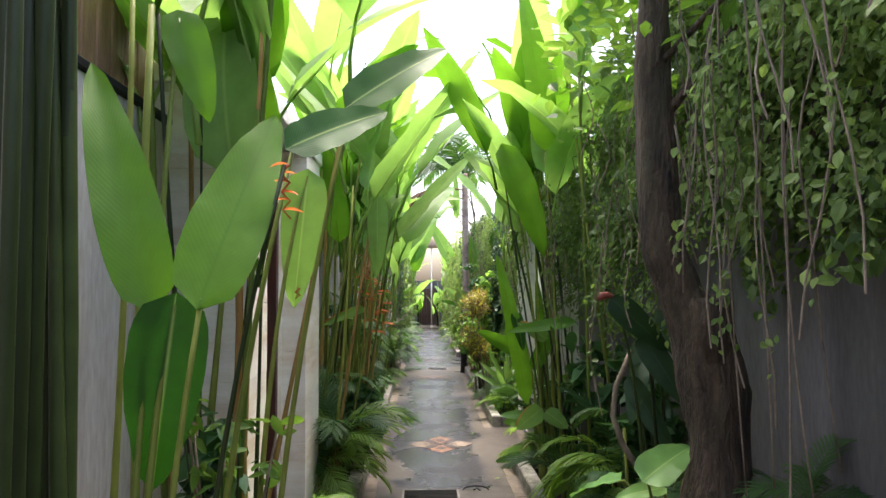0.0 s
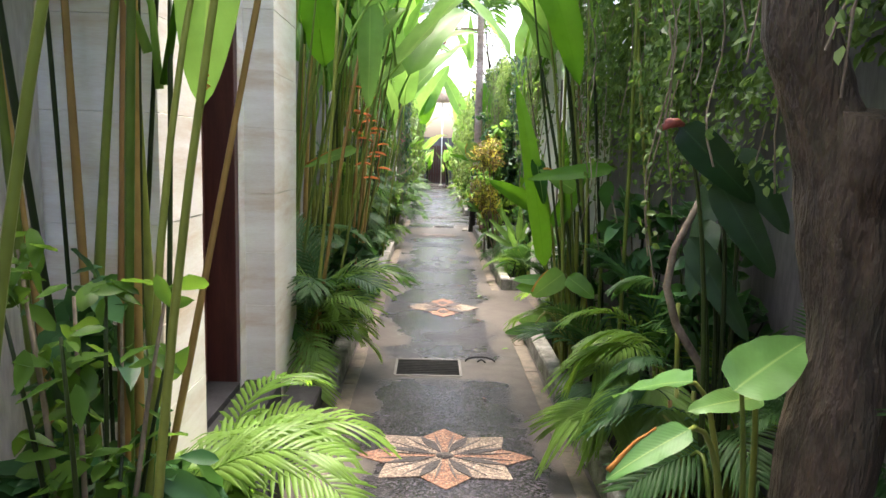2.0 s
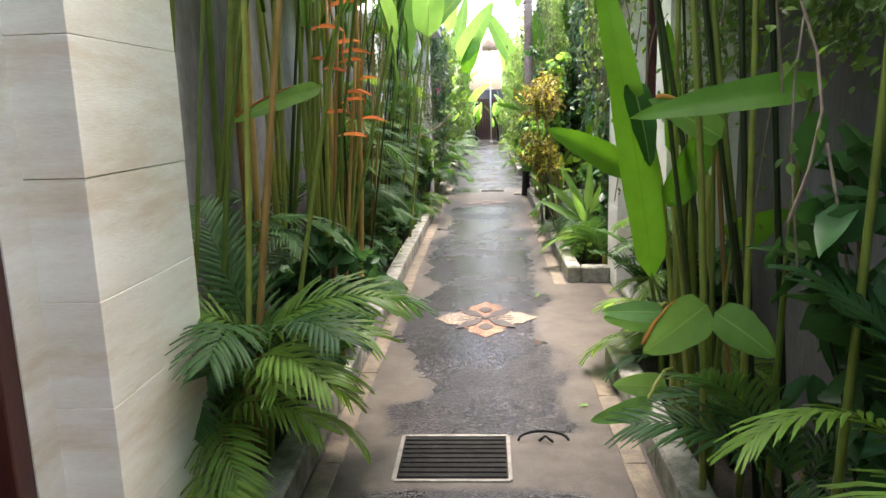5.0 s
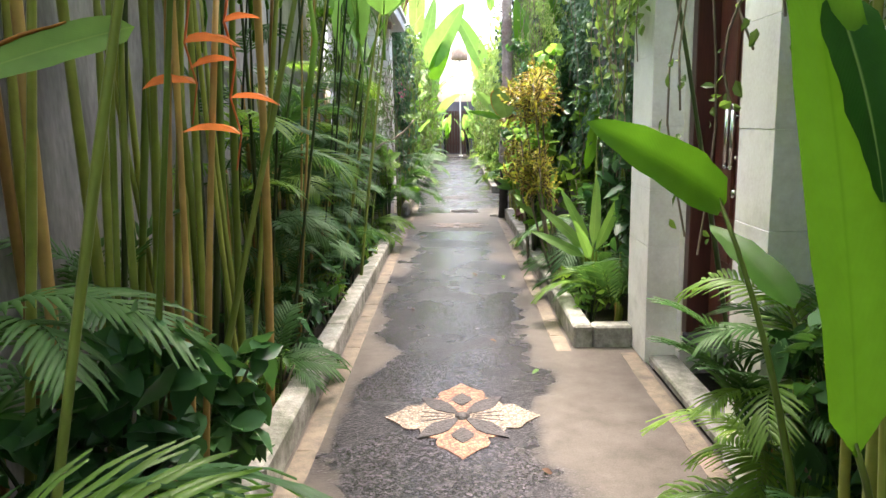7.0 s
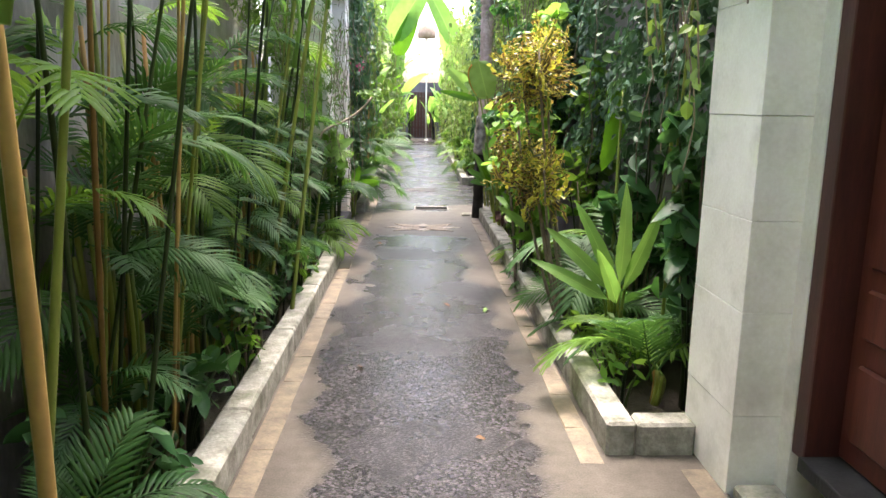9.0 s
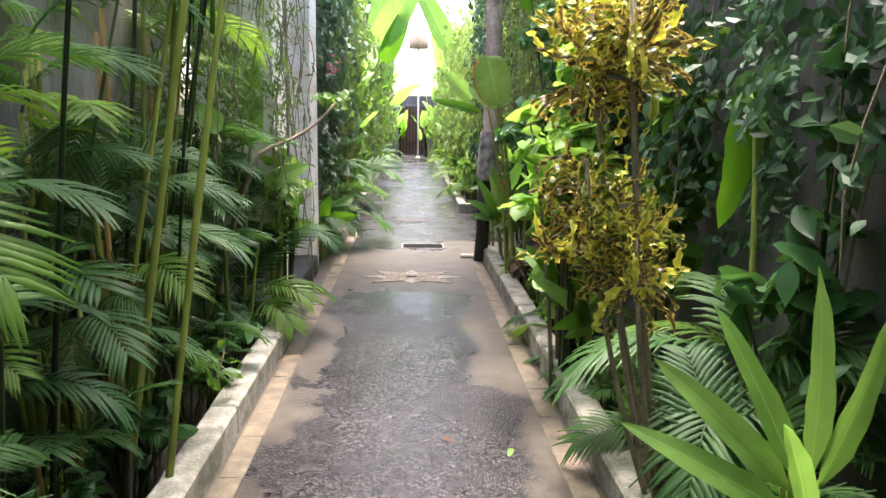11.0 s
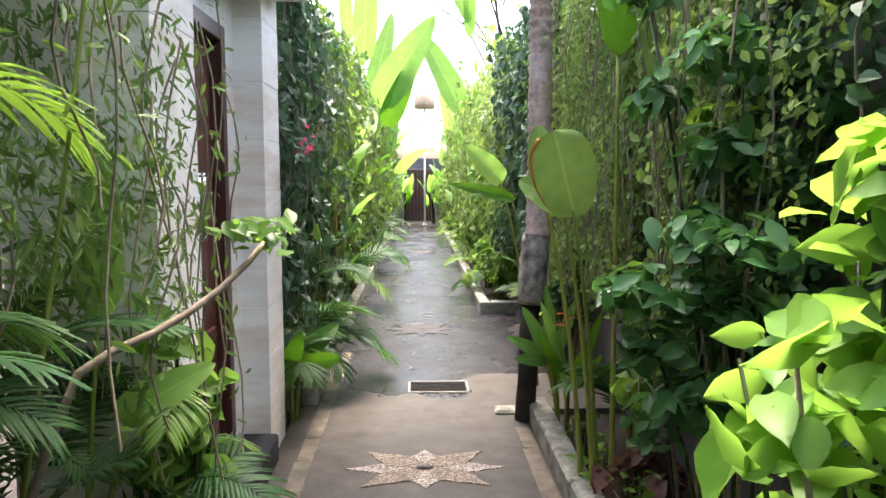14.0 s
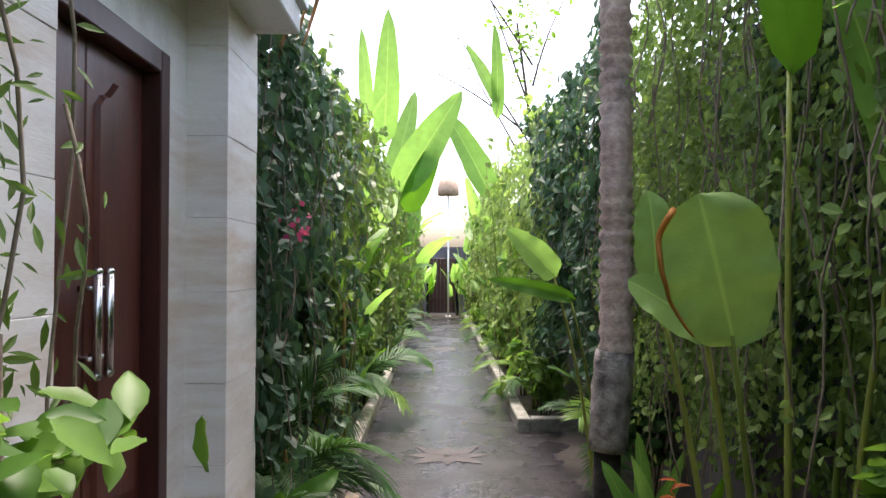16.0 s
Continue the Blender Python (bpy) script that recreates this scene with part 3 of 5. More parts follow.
# moulded coping band high on the near left wall
coping = part("wall_band", box_between((WL - 0.22, -4, 2.532), (WL + 0.02, 2.34, 2.575), 0.008), M_BLACKSTONE, None)
tagged(coping, "thin dark band along the grey garden wall", "trim", kind="structure")


fence = thing("fence", (WL - 0.1, 0, 2.577), "orange-brown board fence on top of the grey wall", "fence")
for i in range(46):
    part("board", box_between((-0.015, -3.9 + i * 0.138, 0), (0.015, -3.775 + i * 0.138, 0.75 + 0.02 * (i % 3)), 0.004), M_FENCE, fence)
for z in (0.12, 0.58):
    part("rail", box_between((-0.06, -3.9, z), (-0.016, 2.44, z + 0.06), 0.004), M_FENCE, fence)


fence = thing("fence", (WR + 0.09, 0, 2.362), "dark red-brown board fence on top of the overgrown wall", "fence")
for i in range(52):
    part("board", box_between((-0.015, -3.9 + i * 0.193, 0), (0.015, -3.712 + i * 0.193, 0.86 + 0.02 * (i % 3)), 0.004), M_DARKBOARD, fence)
for z in (0.1, 0.66):
    part("rail", box_between((0.016, -3.9, z), (0.06, 6.12, z + 0.06), 0.004), M_DARKBOARD, fence)


def stone_column(name, x_face, x_back, y0, y1, height, mat, label, step=0.34):
    """A pier of coursed stone blocks; x_face is the side that looks on the path."""
    c = thing(name, (0, 0, 0), label, "column", kind="structure")
    z = -0.05
    i = 0
    sgn = 1 if x_face > x_back else -1
    while z < height - 0.02:
        h = min(step + (0.0, 0.03, -0.03)[i % 3], height - z)
        o = (0.0, 0.0016, 0.0008)[i % 3] * sgn
        lo = (min(x_face + o, x_back), y0 - abs(o), z + 0.0008)
        hi = (max(x_face + o, x_back), y1 + abs(o), z + h - 0.0008)
        part("stone_block", box_between(lo, hi, 0.0015), mat, c)
        z += h
        i += 1
    return c


def door_unit(name, side, x, y0, y1, z0, z1, label, arched=False, depth=0.10, handle=1.42, wood=None):
    """A double door in a stained frame: x is the frame's face towards the path, side +1 looks towards +x."""
    d = thing(name, (x, (y0 + y1) / 2, z0), label, "door", kind="structure")
    w, h = y1 - y0, z1 - z0
    wood = wood or M_DOORSHADE
    fw = 0.075

    def bx(lo, hi, bevel=0.004):
        a = [lo[0] * side, lo[1], lo[2]]
        b = [hi[0] * side, hi[1], hi[2]]
        return box_between([min(p, q) for p, q in zip(a, b)], [max(p, q) for p, q in zip(a, b)], bevel)

    for s in (-1, 1):
        part("door_jamb", bx((-depth - 0.06, s * w / 2 - (fw if s > 0 else 0), 0), (0.012, s * w / 2 + (0 if s > 0 else fw), h)), M_DOORFRAME, d)
    part("door_head", bx((-depth - 0.06, -w / 2 + fw, h - fw), (0.012, w / 2 - fw, h)), M_DOORFRAME, d)
    part("door_sill", bx((-depth - 0.06, -w / 2 + fw, -0.03), (0.03, w / 2 - fw, 0.02)), M_BLACKSTONE, d)
    lw = (w - 2 * fw) / 2 - 0.004
    for s in (-1, 1):
        lo, hi = (0.003, lw) if s > 0 else (-lw, -0.003)
        leaf = part("door_leaf", bx((-depth - 0.045, lo, 0.025), (-depth, hi, h - fw - 0.004)), wood, d)
        for a, b in ((0.10, 0.36), (0.44, 0.60), (0.66, h - fw - 0.10)):
            if a > 0.6 and arched:
                bm = bmesh.new()
                pts = [(lo + 0.06, a), (hi - 0.06, a)]
                top = b - 0.10
                steps = 9
                for i in range(steps + 1):
                    u = i / steps
                    yy = hi - 0.06 + (lo - hi + 0.12) * u
                    pts.append((yy, top + 0.09 * (math.sin(math.pi * u) ** 0.7) + 0.015 * math.cos(4 * math.pi * u)))
                front = [bm.verts.new((side * (-depth + 0.013), p, q)) for p, q in pts]
                back = [bm.verts.new((side * (-depth - 0.005), p + (0.012 if p < (lo + hi) / 2 else -0.012) * -1, q + (0.012 if q > 1 else -0.012))) for p, q in pts]
                bm.faces.new(front)
                for i in range(len(pts)):
                    j = (i + 1) % len(pts)
                    bm.faces.new((front[i], front[j], back[j], back[i]))
                bmesh.ops.recalc_face_normals(bm, faces=bm.faces[:])
                part("door_panel", bm, wood, leaf)
            else:
                part("door_panel", bx((-depth - 0.005, lo + 0.055, a), (-depth + 0.013, hi - 0.055, b), 0.010), wood, leaf)
        hy = s * 0.035
        zc = handle - z0
        bar = part("door_handle", tube_mesh([(side * (-depth + 0.055), hy, zc - 0.135), (side * (-depth + 0.055), hy, zc + 0.135)], 0.0125, M_STEEL, 12), None, leaf, "long polished steel bar handle")
        for dz in (-0.095, 0.095):
            part("handle_post", tube_mesh([(side * (-depth - 0.002), hy, zc + dz), (side * (-depth + 0.055), hy, zc + dz)], 0.008, M_STEEL, 8), None, leaf)
        for dz in (-0.14, 0.14):
            part("handle_cap", tube_mesh([(side * (-depth + 0.055), hy, zc + dz - 0.012), (side * (-depth + 0.055), hy, zc + dz), (side * (-depth + 0.055), hy, zc + dz + 0.012)], [0.009, 0.016, 0.009], M_STEEL, 10), None, leaf)
        if s > 0:
            part("keyhole", tube_mesh([(side * -depth, hy, zc - 0.27), (side * (-depth + 0.02), hy, zc - 0.27)], [0.024, 0.02], M_STEEL, 14), None, leaf)
    return d


# first porch, on the left
stone_column("column_1", -1.04, -1.50, 2.35, 2.79, 2.75, M_STONE, "pale limestone porch column with faint tan bands")
stone_column("column_2", -1.04, -1.50, 4.09, 4.74, 2.75, M_STONE, "pale limestone porch column with faint tan bands")
slab("reveal_1", (-1.50, 2.79, -0.05), (-1.21, 3.07, 2.75), M_STONE, "pale limestone door reveal", "wall")
slab("reveal_2", (-1.50, 3.97, -0.05), (-1.21, 4.09, 2.75), M_STONE, "pale limestone door reveal", "wall")
slab("porch_wall_1", (-1.50, 3.07, 2.36), (-1.21, 3.97, 2.75), M_PLASTER, "cream plaster over the porch door", "wall")
door_unit("door_1", 1, -1.225, 3.07, 3.97, 0.24, 2.36, "red-stained panelled double door with steel bar handles, closed", False, 0.15, 1.51, M_DOORLIT)
slab("porch_back_1", (-1.62, 2.79, -0.05), (-1.50, 4.09, 2.75), M_PLASTER, "plain wall behind the porch door", "wall")
slab("porch_roof_1", (-1.75, 2.33, 2.752), (-1.02, 4.76, 2.85), M_PLASTER, "flat cream porch roof slab", "roof", 0.006)
for lo, hi in (((-1.21, 2.81, 0.0), (-1.0, 4.07, 0.22)), ((-0.996, 2.80, 0.0), (-0.79, 4.48, 0.12))):
    s = part("step", box_between(lo, hi, 0.012), M_BLACKSTONE, None)
    tagged(s, "black lava-stone step below the porch door", "step", "steps of the first porch", "structure")
# second porch, on the right
stone_column("column_3", 1.03, 1.50, 6.38, 6.68, 2.75, M_GREYSTONE, "pale grey limestone porch column")
stone_column("column_4", 1.03, 1.50, 7.88, 8.30, 2.75, M_GREYSTONE, "pale grey limestone porch column")
slab("reveal_3", (1.20, 6.68, -0.05), (1.50, 6.98, 2.75), M_GREYSTONE, "grey limestone door reveal", "wall")
slab("reveal_4", (1.20, 7.80, -0.05), (1.50, 7.88, 2.75), M_GREYSTONE, "grey limestone door reveal", "wall")
slab("porch_wall_2", (1.20, 6.98, 2.36), (1.50, 7.80, 2.75), M_PLASTER, "cream plaster over the porch door", "wall")
door_unit("door_2", -1, 1.215, 6.98, 7.80, 0.20, 2.36, "red-stained panelled double door in a darker tone, with steel bar handles, closed", handle=1.26)
slab("porch_back_2", (1.50, 6.68, -0.05), (1.62, 7.88, 2.75), M_PLASTER, "plain wall behind the porch door", "wall")
slab("porch_roof_2", (1.01, 6.36, 2.752), (1.75, 8.32, 2.85), M_PLASTER, "flat cream porch roof slab", "roof", 0.006)
s = part("step", box_between((1.045, 6.70, 0.0), (1.20, 7.86, 0.05), 0.01), M_KERB, None)
tagged(s, "grey stone step below the porch door", "step", kind="structure")
# third porch, on the left
stone_column("column_5", -0.845, -1.32, 11.98, 12.42, 2.55, M_STONE, "pale limestone porch column with faint tan bands", 0.30)
stone_column("column_6", -0.845, -1.32, 13.60, 14.02, 2.55, M_STONE, "pale limestone porch column with faint tan bands", 0.30)
slab("reveal_5", (-1.30, 12.42, -0.05), (-0.995, 12.50, 2.55), M_STONE, "pale limestone door reveal", "wall")
slab("reveal_6", (-1.30, 13.42, -0.05), (-0.995, 13.60, 2.55), M_STONE, "pale limestone door reveal", "wall")
slab("porch_wall_3", (-1.30, 12.50, 2.29), (-0.995, 13.42, 2.55), M_PLASTER, "cream plaster over the porch door", "wall")
door_unit("door_3", 1, -1.0, 12.50, 13.42, 0.22, 2.29, "dark red panelled double door with arched panels and steel bar handles, closed", True, 0.05)
slab("porch_back_3", (-1.44, 12.42, -0.05), (-1.32, 13.60, 2.55), M_PLASTER, "plain wall behind the porch door", "wall")
slab("porch_roof_3", (-1.6, 11.75, 2.55), (-0.66, 14.0, 2.66), M_PLASTER, "flat cream porch roof slab with a stepped edge", "roof", 0.006)
slab("porch_roof_edge", (-1.6, 11.70, 2.662), (-0.63, 14.03, 2.71), M_WHITEPAINT, "white roof edge above the porch", "roof", 0.004)
s = part("step", box_between((-1.0, 12.44, 0.0), (-0.80, 13.58, 0.16), 0.012), M_BLACKSTONE, None)
tagged(s, "black lava-stone step below the porch door", "step", kind="structure")

orn = thing("wall_ornament", (-0.995, 13.02, 2.42), "round carved terracotta ornament above the door", "ornament")
part("disc", tube_mesh([(0.0, 0, 0), (0.015, 0, 0), (0.03, 0, 0)], [0.075, 0.075, 0.062], M_RATTAN, 20), None, orn)
part("boss", tube_mesh([(0.03, 0, 0), (0.045, 0, 0)], [0.035, 0.02], M_BORDER, 14), None, orn)
sof = thing("soffit_lamp", (-0.80, 13.0, 2.55), "small square brown lamp under the porch roof", "lamp")
part("housing", box_between((-0.05, -0.05, -0.085), (0.05, 0.05, 0.0), 0.006), M_PALMBARK, sof)
part("lens", box_between((-0.035, -0.035, -0.092), (0.035, 0.035, -0.0855), 0.002), M_WHITEPAINT, sof)


# ---- path inlays ----
LOBED = ((0.0, 0.10), (0.14, 0.22), (0.28, 0.52), (0.40, 0.98), (0.47, 0.92), (0.52, 0.62), (0.64, 0.66), (0.72, 0.60), (0.78, 0.40), (0.90, 0.18), (1.0, 0.02))
SPIKED = ((0.0, 0.25), (0.25, 0.62), (0.42, 0.9), (0.50, 0.66), (0.62, 0.6), (0.74, 0.34), (0.88, 0.16), (1.0, 0.02))
PLAIN = ((0.0, 0.05), (0.2, 0.55), (0.45, 1.0), (0.65, 0.85), (0.85, 0.4), (1.0, 0.03))


def petal_bm(length, width, prof=PLAIN, z=0.004):
    bm = bmesh.new()
    top = [bm.verts.new((-width / 2 * w, length * s, z)) for s, w in prof] + [bm.verts.new((width / 2 * w, length * s, z)) for s, w in prof[::-1]]
    bm.faces.new(top)
    r = bmesh.ops.extrude_face_region(bm, geom=bm.faces[:])
    bmesh.ops.translate(bm, verts=[v for v in r["geom"] if isinstance(v, bmesh.types.BMVert)], vec=(0, 0, -0.012))
    bmesh.ops.recalc_face_normals(bm, faces=bm.faces[:])
    return bm


def medallion(x, y, w, h, petals, colours, style, label=""):
    """A flower of set pebbles let into the path, w across and h along it."""
    m = thing("pebble_medallion", pose(x, y, 0.0) @ Matrix.Diagonal((w / 2, h / 2, 1, 1)), label, "path inlay", kind="structure")
    for i in range(petals):
        a = 360 / petals * i
        long = 0.95 if style != "star" else (0.72, 0.95, 0.88, 0.95)[i % 4]
        part("petal", petal_bm(long, 0.98 if petals == 4 else 0.62 if style == "burst" else 0.56, LOBED if petals == 4 else PLAIN if style == "burst" else SPIKED), colours[i % len(colours)], m, m=pose(0, 0, 0.0015 * (i % 2), 0, 0, a) @ Matrix.Translation((0, 0.05, 0)))
        if style == "flower":
            if i % 2 == 0:
                part("petal_heart", petal_bm(0.36, 0.28, PLAIN, 0.0075), M_DARKPEB, m, m=pose(0, 0, 0, 0, 0, a) @ Matrix.Translation((0, 0.30, 0)))
            else:
                for k in (-14, 0, 14):
                    part("petal_line", petal_bm(0.42, 0.025, PLAIN, 0.0075), M_DARKPEB, m, m=pose(0, 0, 0, 0, 0, a + k) @ Matrix.Translation((0, 0.12, 0)))
            part("petal_gap", petal_bm(0.72, 0.27, PLAIN, 0.0085), M_DARKPEB, m, m=pose(0, 0, 0, 0, 0, a + 180 / petals) @ Matrix.Translation((0, 0.06, 0)))
        if style == "burst":
            for k in (-9, 9):
                part("petal_line", petal_bm(0.55, 0.03, PLAIN, 0.0075), M_GREYPEB, m, m=pose(0, 0, 0, 0, 0, a + k) @ Matrix.Translation((0, 0.22, 0)))
            part("petal_gap", petal_bm(0.62, 0.13, PLAIN, 0.0085), M_DARKPEB, m, m=pose(0, 0, 0, 0, 0, a + 180 / petals) @ Matrix.Translation((0, 0.12, 0)))
    part("heart", tube_mesh([(0, 0, -0.01), (0, 0, 0.0095)], [0.11, 0.10], M_GREYPEB, 14), None, m)
    return m


medallion(-0.04, 3.53, 0.92, 0.74, 8, (M_ORANGE, M_TAN), "burst", "orange and tan pebble flower set in the path")
medallion(-0.005, 7.14, 0.72, 0.86, 4, (M_ORANGE, M_TAN), "flower", "four-petalled orange and cream pebble flower set in the path")
medallion(0.0, 13.45, 0.92, 0.66, 8, (M_PALEPEB, M_TAN), "star", "pale pebble star set in the path")
medallion(0.0, 17.0, 0.75, 0.75, 8, (M_DARKPEB, M_DARKPEB), "star", "worn pale pebble star set in the path")
medallion(0.0, 24.6, 0.8, 0.8, 8, (M_GREYPEB, M_GREYPEB), "star", "far pale pebble star set in the path")


def grate(x, y, w, h, bars):
    g = thing("drain_grate", (x, y, 0.0), "dark iron drain grate with a pale metal rim", "drain grate")
    for s in (-1, 1):
        part("rim", box_between((s * w / 2 - 0.009, -h / 2, -0.03), (s * w / 2 + 0.009, h / 2, 0.008), 0.002), M_RIM, g)
        part("rim", box_between((-w / 2, s * h / 2 - 0.009, -0.03), (w / 2, s * h / 2 + 0.009, 0.0075), 0.002), M_RIM, g)
    part("pit", box_between((-w / 2 + 0.009, -h / 2 + 0.009, -0.02), (w / 2 - 0.009, h / 2 - 0.009, 0.001)), M_IRON, g)
    for i in range(bars):
        yy = -h / 2 + 0.014 + (h - 0.028) * (i + 0.5) / bars
        part("bar", box_between((-w / 2 + 0.014, yy - 0.008, -0.01), (w / 2 - 0.014, yy + 0.008, 0.0065), 0.0015), M_IRON, g)


grate(-0.14, 5.085, 0.47, 0.40, 9)
grate(0.115, 14.95, 0.43, 0.27, 6)
ring = thing("lift_handle", (0.20, 5.22, 0.004), "rusty wire lifting loop beside the grate", "handle")
part("loop", tube_mesh([(0.11 * math.cos(a / 9 * math.pi) + 0.05, 0.05 * math.sin(a / 9 * math.pi), 0.010 + 0.02 * math.sin(a / 9 * math.pi)) for a in range(10)], 0.006, M_IRON, 6), None, ring)
part("tie", tube_mesh([(0.03, 0.0, 0.006), (0.06, 0.02, 0.02), (0.09, -0.015, 0.008)], 0.006, M_IRON, 6), None, ring)

# ---- the path's end ----
lamp = thing("street_lamp", (0.22, 33.3, 0), "white lamp post with a woven rattan dome shade", "street lamp")
part("post", tube_mesh([(0, 0, 0), (0, 0, 1.2), (0, 0, 3.85)], [0.035, 0.03, 0.026], M_WHITEPAINT, 10), None, lamp)
part("shade", tube_mesh([(0, 0, 3.74), (0, 0, 3.90), (0, 0, 4.14), (0, 0, 4.30), (0, 0, 4.38)], [0.33, 0.34, 0.30, 0.18, 0.02], M_RATTAN, 20), None, lamp, "woven rattan dome")
part("base_plate", tube_mesh([(0, 0, -0.03), (0, 0, 0.03)], [0.09, 0.08], M_WHITEPAINT, 12), None, lamp)
gate = thing("gate", (0.05, 34.4, 0), "dark slatted wooden gate closing the path", "gate")
for s in (-1, 1):
    part("gate_post", box_between((s * 0.47 - 0.05, -0.06, -0.05), (s * 0.47 + 0.05, 0.06, 1.9), 0.008), M_IRON, gate)
for i in range(7):
    part("slat", box_between((-0.41 + i * 0.118, -0.02, 0.06), (-0.31 + i * 0.118, 0.02, 1.8), 0.004), M_DOORFRAME, gate)
for z in (0.4, 1.5):
    part("rail", box_between((-0.42, 0.022, z), (0.42, 0.06, z + 0.1), 0.004), M_DOORFRAME, gate)

# ---- planting: shared meshes ----
PADDLES = {}
for mat in (M_PADDLE, M_PADDLELIGHT):
    PADDLES[mat.name] = [blade_mesh(mat, 1.0, 0.25 + 0.02 * (i % 3), d, 0.22 + 0.05 * (i % 2), 0.035, 12, 6, "paddle", (-25, 10, 30, -12)[i % 4], i, 0.28) for i, d in enumerate((6, 18, 32, 48, 64, 25))]
FRONDS = [frond_mesh(M_FROND, 1.0, l0, l1, 20, 0.30, 0.030, 0.25, i, 0.16, sg) for i, (l0, l1, sg) in enumerate(((72, -25, 0.5), (55, -50, 0.7), (38, -45, 0.6), (80, 15, 0.4)))]
FRONDSLIGHT = [frond_mesh(M_FRONDLIGHT, 1.0, l0, l1, 20, 0.30, 0.030, 0.25, i + 9, 0.16, sg) for i, (l0, l1, sg) in enumerate(((60, -40, 0.6), (40, -55, 0.7)))]
FANS = [frond_mesh(M_FROND, 1.0, l0, l1, 26, 0.42, 0.034, 0.1, i + 20, 0.42, 0.9) for i, (l0, l1) in enumerate(((60, -45), (45, -70), (75, -20)))]

FANSLIGHT = [frond_mesh(M_FRONDLIGHT, 1.0, l0, l1, 26, 0.42, 0.034, 0.1, i + 30, 0.42, 0.9) for i, (l0, l1) in enumerate(((60, -45), (45, -70)))]


def stalk_mesh(points, r0, r1, mat):
    n = len(points)
    return tube_mesh(points, [r0 + (r1 - r0) * i / (n - 1) for i in range(n)], mat, 7)


def curve_points(a, b, bow, n=7):
    """Points from a to b on a bow; bow is the offset of the middle control point."""
    a, b = Vector(a), Vector(b)
    c = (a + b) / 2 + Vector(bow)
    return [a * (1 - s) ** 2 + c * 2 * s * (1 - s) + b * s * s for s in (i / (n - 1) for i in range(n))]


def cane(parent, x, y, top, r, kind=0, name="stem"):
    """A cane from the ground at x, y (in the thing's frame) to the point top."""
    a, b = Vector((x, y, -0.02)), Vector(top)
    mid = Vector((rnd(-0.05, 0.05), rnd(-0.05, 0.05), 0))
    k = int(rnd(0, 3.99))
    pts = curve_points(a, b, mid, 9)
    rad = [r * (1.0 - 0.05 * i + (0.12 if (i + k) % 3 == 0 else 0)) for i in range(9)]
    return part(name, tube_mesh(pts, rad, (M_STEM, M_STEMDARK, M_STEMRED)[kind], 7), None, parent)


def heliconia(x, y, stems, height, spread, leaf=0.95, light=0.4, label="tall green heliconia clump with paddle leaves", face=0.0, rust=0.15, low=0.0, r=0.017, dark=0.0, lean=(0, 0), per=2):
    """A clump of canes with paddle leaves at their heads; face biases the leaves' heading in degrees."""
    e = thing("heliconia", (x, y, -0.04), label, "plant", "heliconia clumps")
    for i in range(stems):
        bx, by = rnd(-spread, spread) * 0.6, rnd(-spread, spread)
        h = height * rnd(0.72, 1.08)
        top = Vector((bx + rnd(-0.22, 0.26) + lean[0] * h, by + rnd(-0.5, 0.4) + lean[1] * h, h))
        q = rnd(0, 1)
        cane(e, bx, by, top, r * rnd(0.7, 1.25), 2 if q < rust else 1 if q < rust + dark else 0)
        for k in range(per):
            az = face + rnd(-150, 150)
            el = rnd(48, 86)
            mat = M_PADDLELIGHT if rnd(0, 1) < light else M_PADDLE
            me = PADDLES[mat.name][int(rnd(0, 5.99))]
            s = leaf * rnd(0.7, 1.15)
            at = top + Vector((0, 0, -rnd(0.0, 0.55) * (k > 0)))
            way = Vector((math.cos(radians(az)) * math.cos(radians(el)), math.sin(radians(az)) * math.cos(radians(el)), math.sin(radians(el))))
            part("leaf", me, None, e, m=aim(at, way, (-way.x * 0.5 + rnd(-0.4, 0.4), -way.y * 0.5 + rnd(-0.4, 0.4), 1)) @ Matrix.Translation((0, 0.26 * s, 0.05 * s)) @ Matrix.Scale(s, 4))
    return e


def leaf_on_stalk(e, base, tip, width, mat, shape="paddle", root=None, face=(0.2, -0.9, 0.35), droop=18, kind=0, edge=None):
    """One large leaf of a clump, from base to tip, on a stalk that rises from the ground."""
    o = e.matrix_basis.translation
    b, t = Vector(base) - o, Vector(tip) - o
    d = t - b
    ln = d.length * 1.02
    me = blade_mesh(mat, ln, width, droop, 0.2, 0.03, 24 if shape in ("round", "broad") else 14, 8 if shape in ("round", "broad") else 6, shape, rnd(-12, 12), int(rnd(0, 999)))
    w = d.normalized()
    m = aim(b, w, face)
    tipv = m @ me.vertices[len(me.vertices) - (5 if shape in ("round", "broad") else 4)].co
    fix = (tipv - b).rotation_difference(t - b).to_matrix().to_4x4()
    m = Matrix.Translation(b) @ fix @ Matrix.Translation(-b) @ m
    leaf = part("leaf", me, None, e, m=m)
    if edge:
        c = 9 if shape in ("round", "broad") else 7
        rim = [me.vertices[i * c + (0 if edge < 0 else c - 1)].co for i in range(4, 24 if shape in ("round", "broad") else 14)]
        part("withered_edge", stalk_mesh(rim, 0.003, 0.008, M_EDGE), None, leaf, "orange-brown withered leaf margin")
    gx, gy = root if root else (b.x * 0.4, b.y * 0.5)
    over = 0.35 if d.z < 0 else 0.0
    pts = curve_points((gx, gy, -0.02), b + w * 0.03, (-(b.x - gx) * 0.35, -(b.y - gy) * 0.35, over * 1.2 + 0.1), 9)
